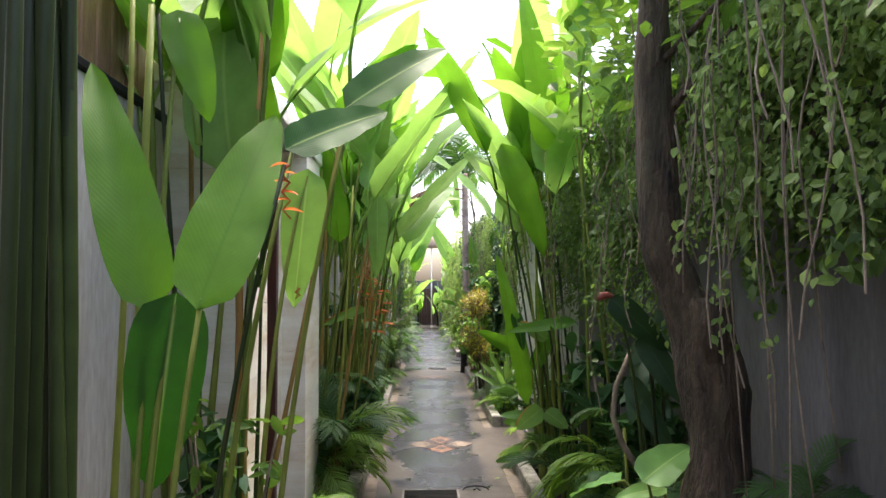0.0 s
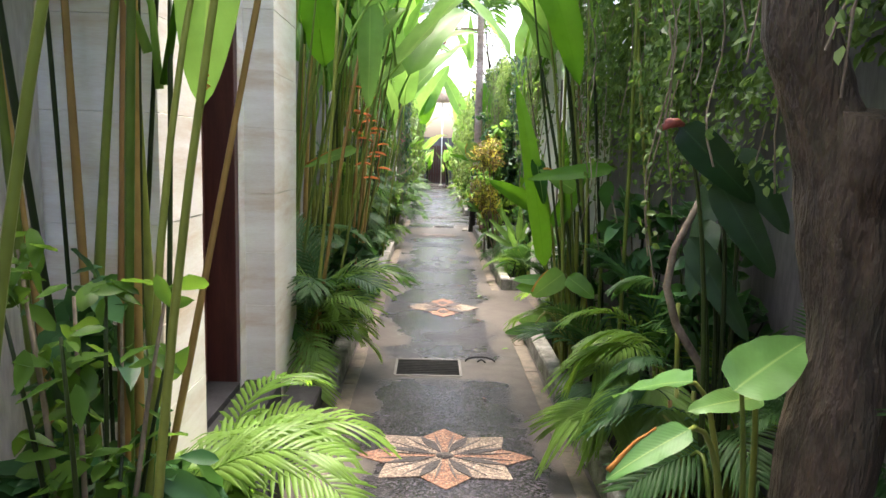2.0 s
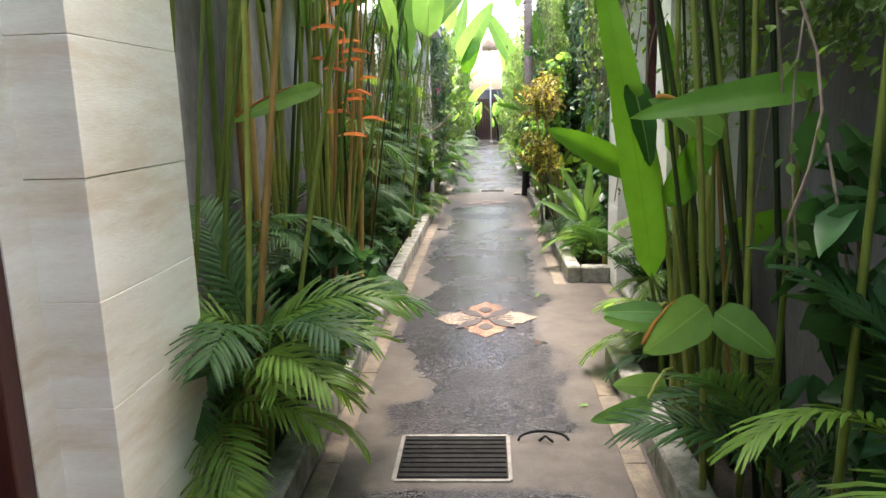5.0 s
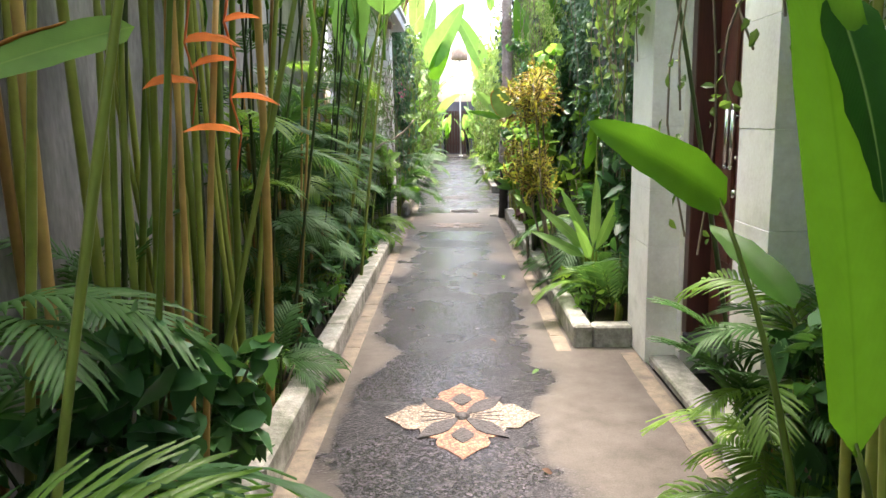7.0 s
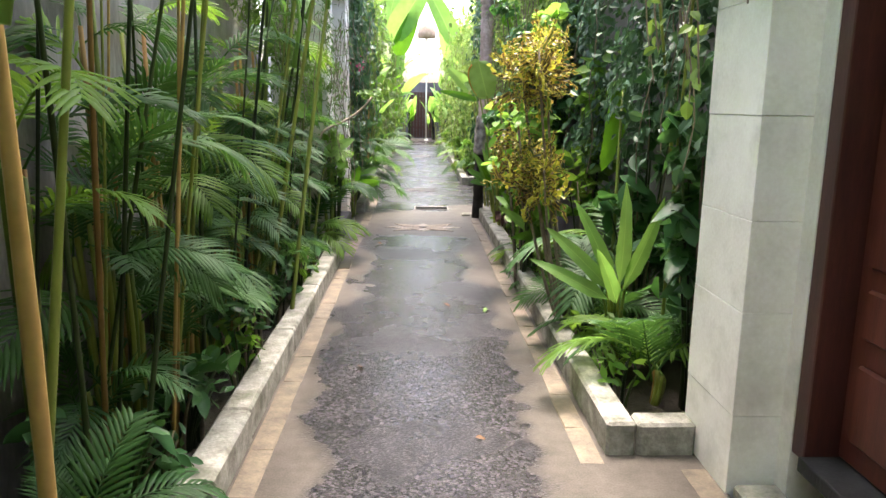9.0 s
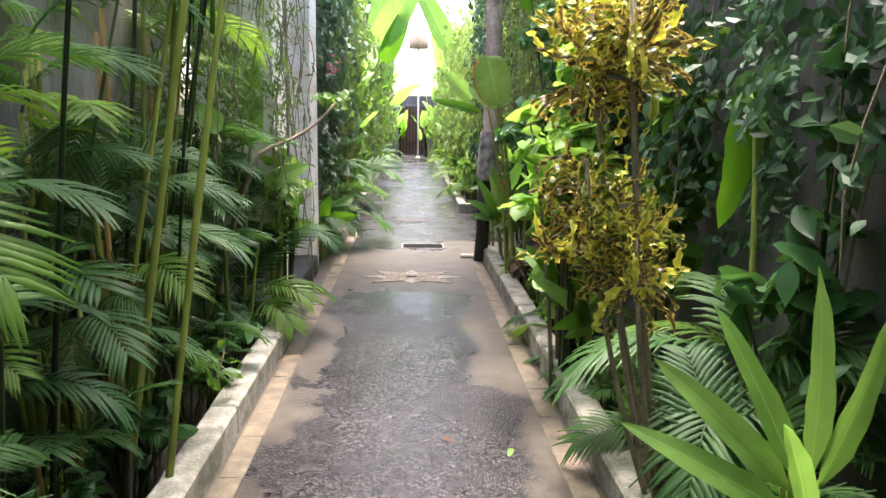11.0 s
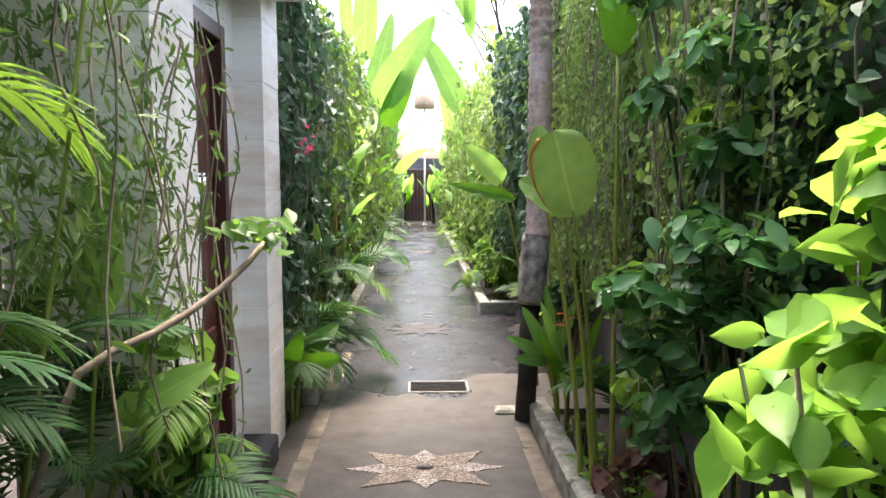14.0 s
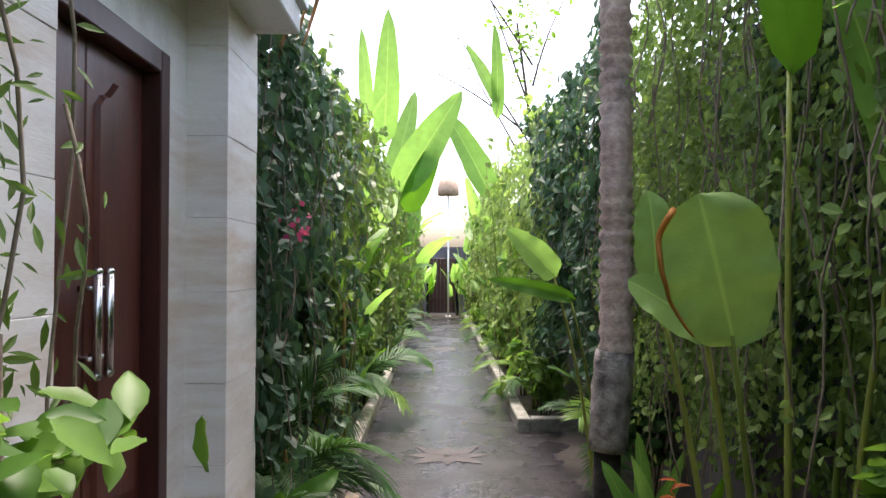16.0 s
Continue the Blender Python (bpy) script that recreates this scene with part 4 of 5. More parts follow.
    part("stem", stalk_mesh(pts, 0.014, 0.006, (M_STEM, M_STEMDARK, M_STEMRED)[kind]), None, e)


def flower_spike(e, at, length, bracts, size=0.11):
    """A hanging zigzag spike of pointed orange-red bracts."""
    p = Vector(at)
    pts = [p + Vector((0.01 * (-1) ** i, 0.006 * i, -length * i / bracts)) for i in range(bracts + 1)]
    sp = part("flower", stalk_mesh(pts, 0.004, 0.002, M_FLOWER), None, e, "orange-red zigzag flower spike")
    me = blade_mesh(M_FLOWER, size, size * 0.30, 25, 0.8, 0.02, 6, 2, "lens", 0, bracts)
    for i in range(bracts):
        s = 1 if i % 2 else -1
        part("bract", me, None, sp, m=aim(pts[i], (s * 0.85, rnd(-0.5, 0.3), rnd(0.0, 0.45)), (0, 0, 1)) @ Matrix.Scale(rnd(0.75, 1.15), 4))


def palm(x, y, fronds, length, z=0.0, light=0.2, fan=False, lean=(0, 0), label="low feather palm with arching green fronds", stems=True, arc=(0, 360)):
    """A clump of feather-palm fronds springing from the ground."""
    e = thing("palm", (x, y, -0.04), label, "palm", "low palms of the beds")
    for i in range(fronds):
        az = arc[0] + (arc[1] - arc[0]) * (i + rnd(-0.35, 0.35)) / fronds
        pool = FANSLIGHT if fan == 2 else FANS if fan else (FRONDSLIGHT if rnd(0, 1) < light else FRONDS)
        me = pool[int(rnd(0, len(pool) - 0.01))]
        s = length * rnd(0.7, 1.15)
        bz = z * rnd(0.5, 1.0)
        b = Vector((rnd(-0.06, 0.06) + lean[0] * bz, rnd(-0.06, 0.06) + lean[1] * bz, bz))
        part("frond", me, None, e, m=Matrix.Translation(b) @ pose(0, 0, 0, rnd(-12, 12), rnd(-25, 25), az) @ Matrix.Scale(s, 4))
        if bz > 0.12 and stems:
            part("stem", stalk_mesh(curve_points((b.x * 0.3, b.y * 0.3, -0.01), b, (0.02, 0.01, 0), 5), 0.016, 0.009, M_STEM if rnd(0, 1) < 0.7 else M_STEMRED), None, e)
    return e


def shrub(x, y, size, leaves, leaf, mat, label, z=0.25, height=0.8, length=1.6, name="shrub", seed=1):
    """A bush: forked woody stems and a foliage of many leaves in loose whorls."""
    r = np.random.default_rng(seed)
    e = thing(name, (x, y, -0.04), label, "shrub")
    tips = []
    for i in range(11):
        a = r.uniform(0, 6.28)
        d = size * r.uniform(0.15, 0.95)
        t = Vector((math.cos(a) * d, math.sin(a) * d, z + height * r.uniform(0.25, 1.0)))
        part("branch", stalk_mesh(curve_points((0.03 * math.cos(a), 0.03 * math.sin(a), -0.02), t, (-t.x * 0.25, -t.y * 0.25, 0.05), 6), 0.011, 0.004, M_STEMDARK if i % 3 else M_TWIG), None, e)
        tips += [t, t * 0.8 + Vector((0, 0, 0.1)), t * 0.62 + Vector((r.uniform(-0.1, 0.1), r.uniform(-0.1, 0.1), 0.08))]
    P, N = [], []
    for i in range(leaves):
        t = tips[int(r.integers(len(tips)))]
        v = Vector(r.normal(0, 1, 3)).normalized()
        P.append(t + Vector((v.x, v.y, v.z * 0.7)) * size * 0.33 * r.uniform(0.3, 1.0))
        N.append(v * 0.6 + Vector((0, 0, 0.7)))
    part("foliage", small_leaves(P, N, leaf * r.uniform(0.6, 1.25, leaves), mat, length, 0.25, seed, True), None, e, kind="stuff")
    return e


def croton(x, y, heads, leaves, seed, leaf=0.21):
    """A croton: upright heads of long, wavy, curled leaves with yellow margins, on a few thin stems."""
    r = np.random.default_rng(seed)
    e = thing("croton", (x, y, -0.04), "croton bush with curled yellow-edged green and brown leaves", "shrub", "crotons")
    kinds = [blade_data(leaf, 0.023, dr, 0.25, 0.55, 18, 4, "strap", tw, i) for i, (dr, tw) in enumerate(((-35, 100), (60, -140), (95, 160), (15, -80), (-70, 60), (130, -40)))]
    for hx, hy, z0, z1 in heads:
        o = Vector((hx - x, hy - y, 0))
        chunks = []
        for i in range(leaves):
            s = r.uniform(0, 1)
            a = r.uniform(0, 6.28)
            up = r.uniform(-0.25, 0.55) + 1.5 * max(0.0, s - 0.6)
            b = o + Vector((0.025 * math.cos(a), 0.025 * math.sin(a), z0 + (z1 - z0) * s))
            chunks.append(moved(kinds[i % 6], aim(b, (math.cos(a), math.sin(a), up), (0, 0, 1)) @ Matrix.Scale(r.uniform(0.55, 1.05) * (1.1 - 0.25 * s), 4)))
        part("branch", stalk_mesh(curve_points((0.02, 0, -0.02), o + Vector((0, 0, z1)), (o.x * 0.3, o.y * 0.3, 0), 8), 0.011, 0.006, M_TWIG), None, e)
        part("foliage", joined(chunks, M_CROTON), None, e, kind="stuff")
    return e


def creeper(name, side, x, y0, y1, z0, z1, count, leaf, mat, label, bulge=0.16, strands=0, hang=0.7, seed=5, fringe=0.5, lumps=1.7, length=1.35):
    """A creeper over a wall: a lumpy sheet of small leaves with ragged lower fringes and hanging strands."""
    r = np.random.default_rng(seed)
    e = thing(name, (0, 0, 0), label, "creeper")
    Y, Z = r.uniform(y0, y1, count), r.uniform(0, 1, count)
    low = np.array([z0 + fringe * (noise.noise((y * 1.3, seed, 0)) + 0.4 * noise.noise((y * 4.1, seed, 3))) for y in Y])
    high = np.array([z1 + 0.25 * noise.noise((y * 1.1, seed, 9)) + 0.12 * noise.noise((y * 4.0, seed, 7)) for y in Y])
    Zs = low + (high - low) * Z ** 0.85
    B = np.array([max(0.0, 0.5 + 0.9 * noise.noise((y * lumps, zz * lumps, seed)) + 0.35 * noise.noise((y * 5, zz * 5, seed))) for y, zz in zip(Y, Zs)])
    X = x + side * bulge * (B + r.uniform(-0.25, 0.25, count))
    N = np.tile(np.array((side * 1.0, -0.25, 0.45)), (count, 1))
    P = np.stack([X, Y, Zs], 1)
    extra, lines = [], []
    for i in range(strands):
        y = r.uniform(y0, y1)
        zt = r.uniform(z0 + 0.3 * (z1 - z0), z1)
        ln = r.uniform(0.4, 1.2)
        xs = x + side * bulge * r.uniform(0.7, 1.6)
        pts = [Vector((xs + 0.03 * math.sin(k + i), y + 0.05 * math.sin(0.7 * k + i * 1.7), zt - ln * k / 6)) for k in range(7)]
        v, f = tube_data(pts, 0.0035, 4, False)
        lines.append((v, f, [(0.5, 0.5)] * len(v)))
        for k in range(int(ln * 16)):
            s = r.uniform(0, 5.99)
            p = pts[int(s)].lerp(pts[int(s) + 1], s % 1)
            extra.append((p.x + r.uniform(-0.03, 0.03), p.y + r.uniform(-0.03, 0.03), p.z))
    if extra:
        P = np.concatenate([P, np.array(extra)])
        N = np.concatenate([N, np.tile(np.array((side * 0.8, -0.5, 0.4)), (len(extra), 1))])
    part("foliage", small_leaves(P, N, leaf * r.uniform(0.55, 1.3, len(P)), mat, length, hang, seed), None, e, kind="stuff")
    if lines:
        part("vine_tangle", joined(lines, M_TWIG), None, e, kind="stuff")
    return e


# ---- creepers on the walls ----
creeper("creeper", -1, 1.40, -1.0, 6.4, 1.85, 3.45, 17000, 0.042, M_CREEPER, "small-leaved green creeper spilling down the dark wall", 0.34, 36, 0.7, 11)
creeper("creeper", -1, 1.30, 2.4, 6.2, 1.45, 2.9, 8000, 0.028, M_CREEPER, "pale young creeper shoots over the dark wall", 0.42, 30, 0.6, 12)
creeper("creeper", -1, 1.24, 0.4, 2.3, 2.0, 3.0, 6000, 0.030, M_CREEPERLIGHT, "pale leafy creeper hanging behind the old tree", 0.30, 34, 0.7, 26)
creeper("creeper", -1, 1.40, 8.35, 14.2, 0.9, 3.2, 10000, 0.05, M_CREEPERDARK, "dark green creeper on the garden wall", 0.30, 30, 0.7, 13)
creeper("creeper", -1, 1.34, 12.2, 16.0, 0.7, 3.1, 16000, 0.036, M_CREEPERMID, "trailing green creeper with long hanging shoots", 0.30, 90, 0.8, 14)
creeper("creeper", -1, 1.10, 11.6, 14.6, 1.0, 3.1, 9000, 0.027, M_CREEPERLIGHT, "pale hanging shoots of creeper over the wall", 0.24, 70, 0.8, 25)
creeper("creeper", -1, 1.34, 15.5, 19.5, 0.8, 3.3, 6500, 0.075, M_CREEPERDARK, "dark broad-leaved creeper on the garden wall", 0.34, 30, 0.7, 15)
creeper("creeper", -1, 1.32, 18.0, 33.0, 0.4, 3.2, 12000, 0.075, M_CREEPERLIGHT, "pale green creeper trailing over the far wall", 0.50, 60, 0.7, 16)
creeper("creeper", 1, -1.14, 14.05, 17.0, 0.7, 3.0, 7000, 0.065, M_CREEPERDARK, "dark bluish creeper covering the wall beside the porch", 0.30, 60, 0.8, 17)
creeper("creeper", 1, -1.12, 15.8, 33.0, 0.4, 3.1, 16000, 0.070, M_CREEPER, "green creeper trailing over the far wall", 0.40, 90, 0.7, 18)
creeper("creeper", -1, 1.08, 7.75, 8.7, 2.0, 2.9, 1300, 0.045, M_CREEPERMID, "green creeper spilling off the porch roof", 0.16, 16, 0.7, 24)
creeper("creeper", 1, -1.36, 10.7, 11.95, 0.9, 2.9, 7000, 0.016, M_CREEPER, "narrow-leaved creeper hanging beside the porch column", 0.44, 30, 0.6, 19, length=3.4)
creeper("creeper", 1, -0.86, 11.5, 12.2, 0.5, 2.2, 800, 0.015, M_CREEPER, "narrow-leaved creeper clinging to the porch column", 0.16, 8, 0.6, 23, length=3.4)
flowers = thing("bougainvillea", (-0.78, 14.6, 1.75), "small spray of pink flowers among dark creeper leaves", "flowers")
rr = np.random.default_rng(2)
part("flower", small_leaves(rr.normal(0, 0.06, (26, 3)), np.tile((0.6, -0.7, 0.3), (26, 1)), np.full(26, 0.035), M_PINK, 1.1, 0.1, 3), None, flowers, kind="stuff")

# ---- trees ----
tree = thing("tree", (0.95, 1.80, -0.04), "gnarled old tree trunk leaning beside the dark wall", "tree")


def gnarled(points, radii, mat, sides=16, seed=3, amp=0.16):
    vs, fs = tube_data(points, radii, sides)
    out = []
    for v in vs:
        q = Vector(v)
        c = min((Vector(p) for p in points), key=lambda p: abs(p.z - q.z))
        d = q - c
        k = 1 + amp * noise.noise(q * 3.0 + Vector((seed, 0, 0))) + amp * 0.7 * noise.noise(Vector((q.x * 14, q.y * 14, q.z * 3.0 + seed))) + amp * 0.35 * noise.noise(Vector((q.x * 40, q.y * 40, q.z * 8.0)))
        out.append(c + d * k)
    return mesh_of(out, fs, mat, None, True)


TP = [(-0.02, -0.02, -0.05), (-0.02, 0.0, 0.35), (-0.01, 0.0, 0.7), (0.03, 0.0, 1.05), (0.045, 0.0, 1.35), (-0.005, 0.02, 1.58), (-0.09, 0.04, 1.76), (-0.15, 0.05, 1.95), (-0.17, 0.06, 2.3), (-0.175, 0.06, 2.7), (-0.16, 0.05, 3.2), (-0.12, 0.05, 3.7)]
TPS = [tuple(u + (v - u) * k / 4 for u, v in zip(a, b)) for a, b in zip(TP, TP[1:]) for k in range(4)] + [TP[-1]]
TR = [0.19, 0.145, 0.122, 0.128, 0.134, 0.118, 0.092, 0.084, 0.078, 0.072, 0.062, 0.045]
TRS = [a + (b - a) * k / 4 for a, b in zip(TR, TR[1:]) for k in range(4)] + [TR[-1]]
part("trunk", gnarled(TPS, TRS, M_BARK, 28, 3, 0.24), None, tree)
part("stub", gnarled([(0.0, -0.01, 1.46), (0.0, -0.04, 1.62), (0.0, -0.07, 1.74)], [0.10, 0.088, 0.078], M_BARK, 14, 8), None, tree, "sawn-off limb stub")
for i, (b, t, rad) in enumerate((((-0.175, 0.06, 2.45), (0.35, -0.5, 3.2), 0.022), ((-0.16, 0.05, 3.1), (-0.6, 0.9, 4.2), 0.035), ((-0.14, 0.05, 3.4), (0.4, 0.8, 4.6), 0.035), ((-0.175, 0.06, 2.7), (0.1, -0.9, 3.0), 0.016))):
    part("limb", stalk_mesh(curve_points(b, t, (0.1, 0.05, 0.12), 8), rad, rad * 0.4, M_BARK), None, tree)
for i in range(5):
    a = rnd(-0.12, 0.25)
    part("hanging_vine", stalk_mesh(curve_points((a, -0.32 - 0.1 * i, 3.0), (a + rnd(-0.15, 0.15), -0.25 - 0.12 * i, rnd(0.5, 1.3)), (rnd(-0.2, 0.1), rnd(-0.1, 0.1), 0), 9), 0.0045, 0.003, M_TWIG), None, tree)
rr = np.random.default_rng(31)
cp = rr.normal(0, 1, (4200, 3)) * (0.6, 0.9, 0.55) + (0.40, 0.3, 3.6)
cp = cp[(cp[:, 2] > 2.75) & (cp[:, 0] > -0.45)]
part("crown", small_leaves(cp, np.tile((0, 0, 1), (len(cp), 1)), rr.uniform(0.04, 0.09, len(cp)), M_SHRUB, 1.6, 0.3, 32), None, tree, kind="stuff")

palm_tree = thing("palm_tree", (0.725, 14.2, -0.04), "slender ringed palm trunk at the edge of the path", "tree")
pts, rad = [], []
for i in range(130):
    z = 1.22 + i * 0.0235
    pts.append((0.012 * math.sin(z) - 0.03 + 0.005 * z, -0.01 * z, z))
    rad.append(0.081 - (0.011 if i % 3 == 0 else 0.0) + 0.003 * math.sin(i * 2.3) - 0.003 * z)
part("trunk", tube_mesh(pts, rad, M_PALMBARK, 18), None, palm_tree)
part("trunk_sheath", gnarled([(-0.045 + 0.025 * k / 8, -0.01, 0.80 + 0.055 * k) for k in range(9)], [0.086 + 0.005 * (k % 2) for k in range(9)], M_PALMBASE, 18, 4, 0.12), None, palm_tree, "cracked grey bark ending in a ragged edge")
part("trunk_base", gnarled([(-0.07, 0.02, -0.05), (-0.07, 0.02, 0.1), (-0.065, 0.01, 0.3), (-0.06, 0.0, 0.55), (-0.05, -0.005, 0.79)], [0.075, 0.066, 0.062, 0.06, 0.06], M_BURNT, 18, 4, 0.10), None, palm_tree, "thin blackened foot of the trunk")
for i in range(14):
    az = i * 360 / 14 + rnd(-10, 10)
    part("frond", FRONDS[i % 3], None, palm_tree, m=Matrix.Translation((0.0, 0, 4.15)) @ pose(0, 0, 0, rnd(-5, 10), rnd(-20, 20), az) @ Matrix.Scale(rnd(1.5, 1.9), 4))
dead = frond_mesh(M_DEADFROND, 1.1, 10, -55, 22, 0.42, 0.04, 0.0, 77, 0.3, 1.3)
for az in (80, 105):
    part("dead_frond", dead, None, palm_tree, "brown withered hanging frond", m=Matrix.Translation((-0.02, 0, 3.9)) @ pose(0, 0, 0, 0, rnd(-15, 15), az) @ Matrix.Scale(1.55, 4))

# ---- left beds, in walking order ----
# dark canes close by
e = thing("bamboo", (-1.02, 0.42, -0.04), "clump of thick dark green canes", "plant")
for i in range(10):
    cane(e, rnd(-0.16, 0.10), rnd(-0.12, 0.2), (rnd(-0.18, 0.08), rnd(-0.15, 0.2), 3.4), rnd(0.018, 0.032), 1, "cane")
palm(-0.98, 0.25, 9, 0.42, 1.2, 0.1)
palm(-1.0, 0.35, 9, 0.42, 0.8, 0.1)
palm(-1.0, 0.75, 8, 0.55, 0.4, 0.1)
heliconia(-1.12, 1.15, 2, 3.3, 0.3, 0.9, 0.5, face=-60, dark=0.2, per=1)
heliconia(-1.08, 1.95, 5, 3.2, 0.3, 0.95, 0.5, face=-60, dark=0.3, rust=0.25, per=1)
heliconia(-1.15, 2.12, 4, 3.4, 0.2, 1.0, 0.6, face=-60, rust=0.3)
h = thing("heliconia", (-1.0, 0.75, -0.04), "heliconia with broad green leaves and orange flowers", "plant", "heliconia clumps")
leaf_on_stalk(h, (-0.84, 0.60, 1.69), (-1.05, 0.72, 2.32), 0.16, M_PADDLE)
leaf_on_stalk(h, (-0.72, 0.54, 1.70), (-0.595, 0.78, 2.20), 0.19, M_PADDLE)
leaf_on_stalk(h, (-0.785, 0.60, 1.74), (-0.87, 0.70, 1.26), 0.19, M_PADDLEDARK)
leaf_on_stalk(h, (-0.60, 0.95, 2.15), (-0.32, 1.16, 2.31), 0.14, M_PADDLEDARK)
leaf_on_stalk(h, (-0.95, 1.05, 2.60), (-0.85, 1.06, 2.26), 0.14, M_PADDLE)
flower_spike(h, (0.46, -0.12, 2.09), 0.13, 6, 0.05)
part("stem", stalk_mesh(curve_points((0.2, -0.2, 0.0), (0.46, -0.12, 2.09), (-0.1, 0.1, 0.2), 9), 0.010, 0.005, M_STEMDARK), None, h)
h = thing("heliconia", (-1.0, 1.6, -0.04), "heliconia with pale backlit leaves over the path", "plant", "heliconia clumps")
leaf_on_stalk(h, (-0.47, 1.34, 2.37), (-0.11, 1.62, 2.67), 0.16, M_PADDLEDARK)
leaf_on_stalk(h, (-0.66, 1.76, 2.23), (-0.72, 1.79, 1.68), 0.18, M_PADDLELIGHT)
flower_spike(h, (0.30, 0.15, 1.79), 0.04, 3, 0.022)
shrub(-0.98, 1.82, 0.26, 130, 0.085, M_SHRUBDARK, "dark glossy-leaved shrub at the edge of the bed", 0.45, 0.85, 1.9, seed=41)
shrub(-0.92, 1.55, 0.20, 130, 0.050, M_SHRUB, "dark glossy-leaved shrub among the canes", 0.7, 0.75, 1.9, seed=45)
shrub(-0.95, 2.2, 0.22, 80, 0.07, M_SHRUB, "small green shrub under the canes", 0.1, 0.5, 1.8, seed=42)
palm(-1.0, 2.15, 9, 0.72, 0.42, 0.9, label="low palm with pale green drooping fronds")
palm(-0.93, 2.62, 7, 0.6, 0.5, 0.9, arc=(-170, 0), label="young pale palm beside the porch column")
# after the first porch
h = thing("heliconia", (-1.1, 5.0, -0.04), "heliconia with a pale hanging leaf", "plant", "heliconia clumps")
leaf_on_stalk(h, (-0.58, 4.9, 2.55), (-0.59, 4.93, 1.86), 0.18, M_PADDLELIGHT, root=(0, 0))
for yy, n in ((5.1, 3), (5.7, 4), (6.4, 8), (7.1, 8), (7.8, 7), (8.6, 4), (9.4, 3), (10.3, 3), (11.2, 3)):
    heliconia(-1.14, yy, n, rnd(2.7, 3.3), 0.36, 1.15, 0.55, face=-50, rust=0.16, dark=0.12 if yy < 7.5 else 0.5, lean=(0.06, 0), r=0.017 if yy < 7.5 else 0.0085)
heliconia(-1.0, 6.9, 5, 2.6, 0.25, 0.8, 0.5, face=-60, rust=0.5, label="heliconia with rusty canes and red bracts")
h = thing("heliconia", (-0.88, 5.75, -0.04), "heliconia with dull red-orange hanging bracts", "plant", "heliconia clumps")
for dx, dy, zt in ((0.22, -0.06, 1.86), (0.27, 0.10, 1.74), (0.12, 0.22, 2.1)):
    cane(h, dx * 0.4, dy, (dx, dy, zt), 0.012, 2)
    flower_spike(h, (dx + 0.03, dy - 0.03, zt), 0.46, 5, 0.14)
leaf_on_stalk(h, (-0.74, 5.65, 1.58), (-1.11, 5.45, 1.43), 0.09, M_PADDLELIGHT, edge=1)
palm(-1.0, 4.80, 11, 0.64, 0.40, 1.0, arc=(-170, 60), label="low palm with bright green arching fronds")
palm(-0.93, 4.98, 12, 0.66, 0.62, 0.35, arc=(40, 330), label="feather palm with dense arching fronds over the kerb")
palm(-1.15, 5.15, 7, 0.6, 0.55, 0.1)
palm(-1.2, 5.6, 9, 0.55, 0.9, 0.1)
palm(-1.2, 6.3, 8, 0.5, 0.9, 0.1)
shrub(-0.88, 5.55, 0.33, 340, 0.085, M_SHRUBDARK, "dark blue-green shrub spilling over the kerb", 0.12, 0.82, 1.6, seed=43)
shrub(-0.90, 6.15, 0.28, 190, 0.09, M_SHRUBDARK, "dark blue-green shrub spilling over the kerb", 0.1, 0.6, 1.6, seed=44)
palm(-1.0, 7.4, 9, 0.5, 0.15, 0.3)
for i, yy in enumerate((7.9, 8.5, 9.0, 9.5, 10.1, 10.7, 11.3)):
    palm(-1.14 + 0.04 * (i % 2), yy, 7, 0.40, 0.4, 0.05)
    palm(-1.18, yy + 0.2, 9, 0.56, 1.2, 0.08)
    palm(-1.16, yy + 0.35, 9, 0.48, 0.85, 0.08)
    palm(-1.26, yy - 0.15, 7, 0.55, 1.75, 0.4)
palm(-1.12, 10.1, 8, 0.42, 1.1, 0.0, label="broad palm arching over the kerb")
palm(-1.14, 10.75, 7, 0.52, 0.95, 0.0, label="broad palm with long arching fronds over the kerb")
for i, yy in enumerate((7.7, 8.3, 9.2, 9.9, 10.6, 11.2)):
    shrub(-1.0, yy, 0.2, 60, 0.06, M_SHRUBDARK, "small leafy plant at the kerb", 0.05, 0.35, 1.9, seed=60 + i)
h = thing("heliconia", (-1.02, 11.6, -0.04), "heliconia with long pale leaves beside the porch", "plant", "heliconia clumps")
leaf_on_stalk(h, (-0.95, 11.78, 1.12), (-0.90, 11.75, 1.66), 0.14, M_PADDLELIGHT, "strap")
leaf_on_stalk(h, (-0.83, 11.59, 0.92), (-0.60, 11.69, 1.04), 0.11, M_PADDLELIGHT)
leaf_on_stalk(h, (-0.85, 10.79, 1.25), (-1.0, 10.71, 1.36), 0.11, M_PADDLELIGHT)
palm(-1.0, 11.75, 9, 0.7, 0.3, 0.4, arc=(-150, 90))
shrub(-0.80, 11.98, 0.2, 90, 0.09, M_SHRUBLIGHT, "light green broad-leaved seedling beside the porch", 0.75, 0.5, 1.5, seed=70)
palm(-0.85, 11.95, 7, 0.45, 0.9, 0.3)
tw = thing("branch", (-1.05, 11.25, -0.04), "bare curved branch ending in broad light green leaves", "plant")
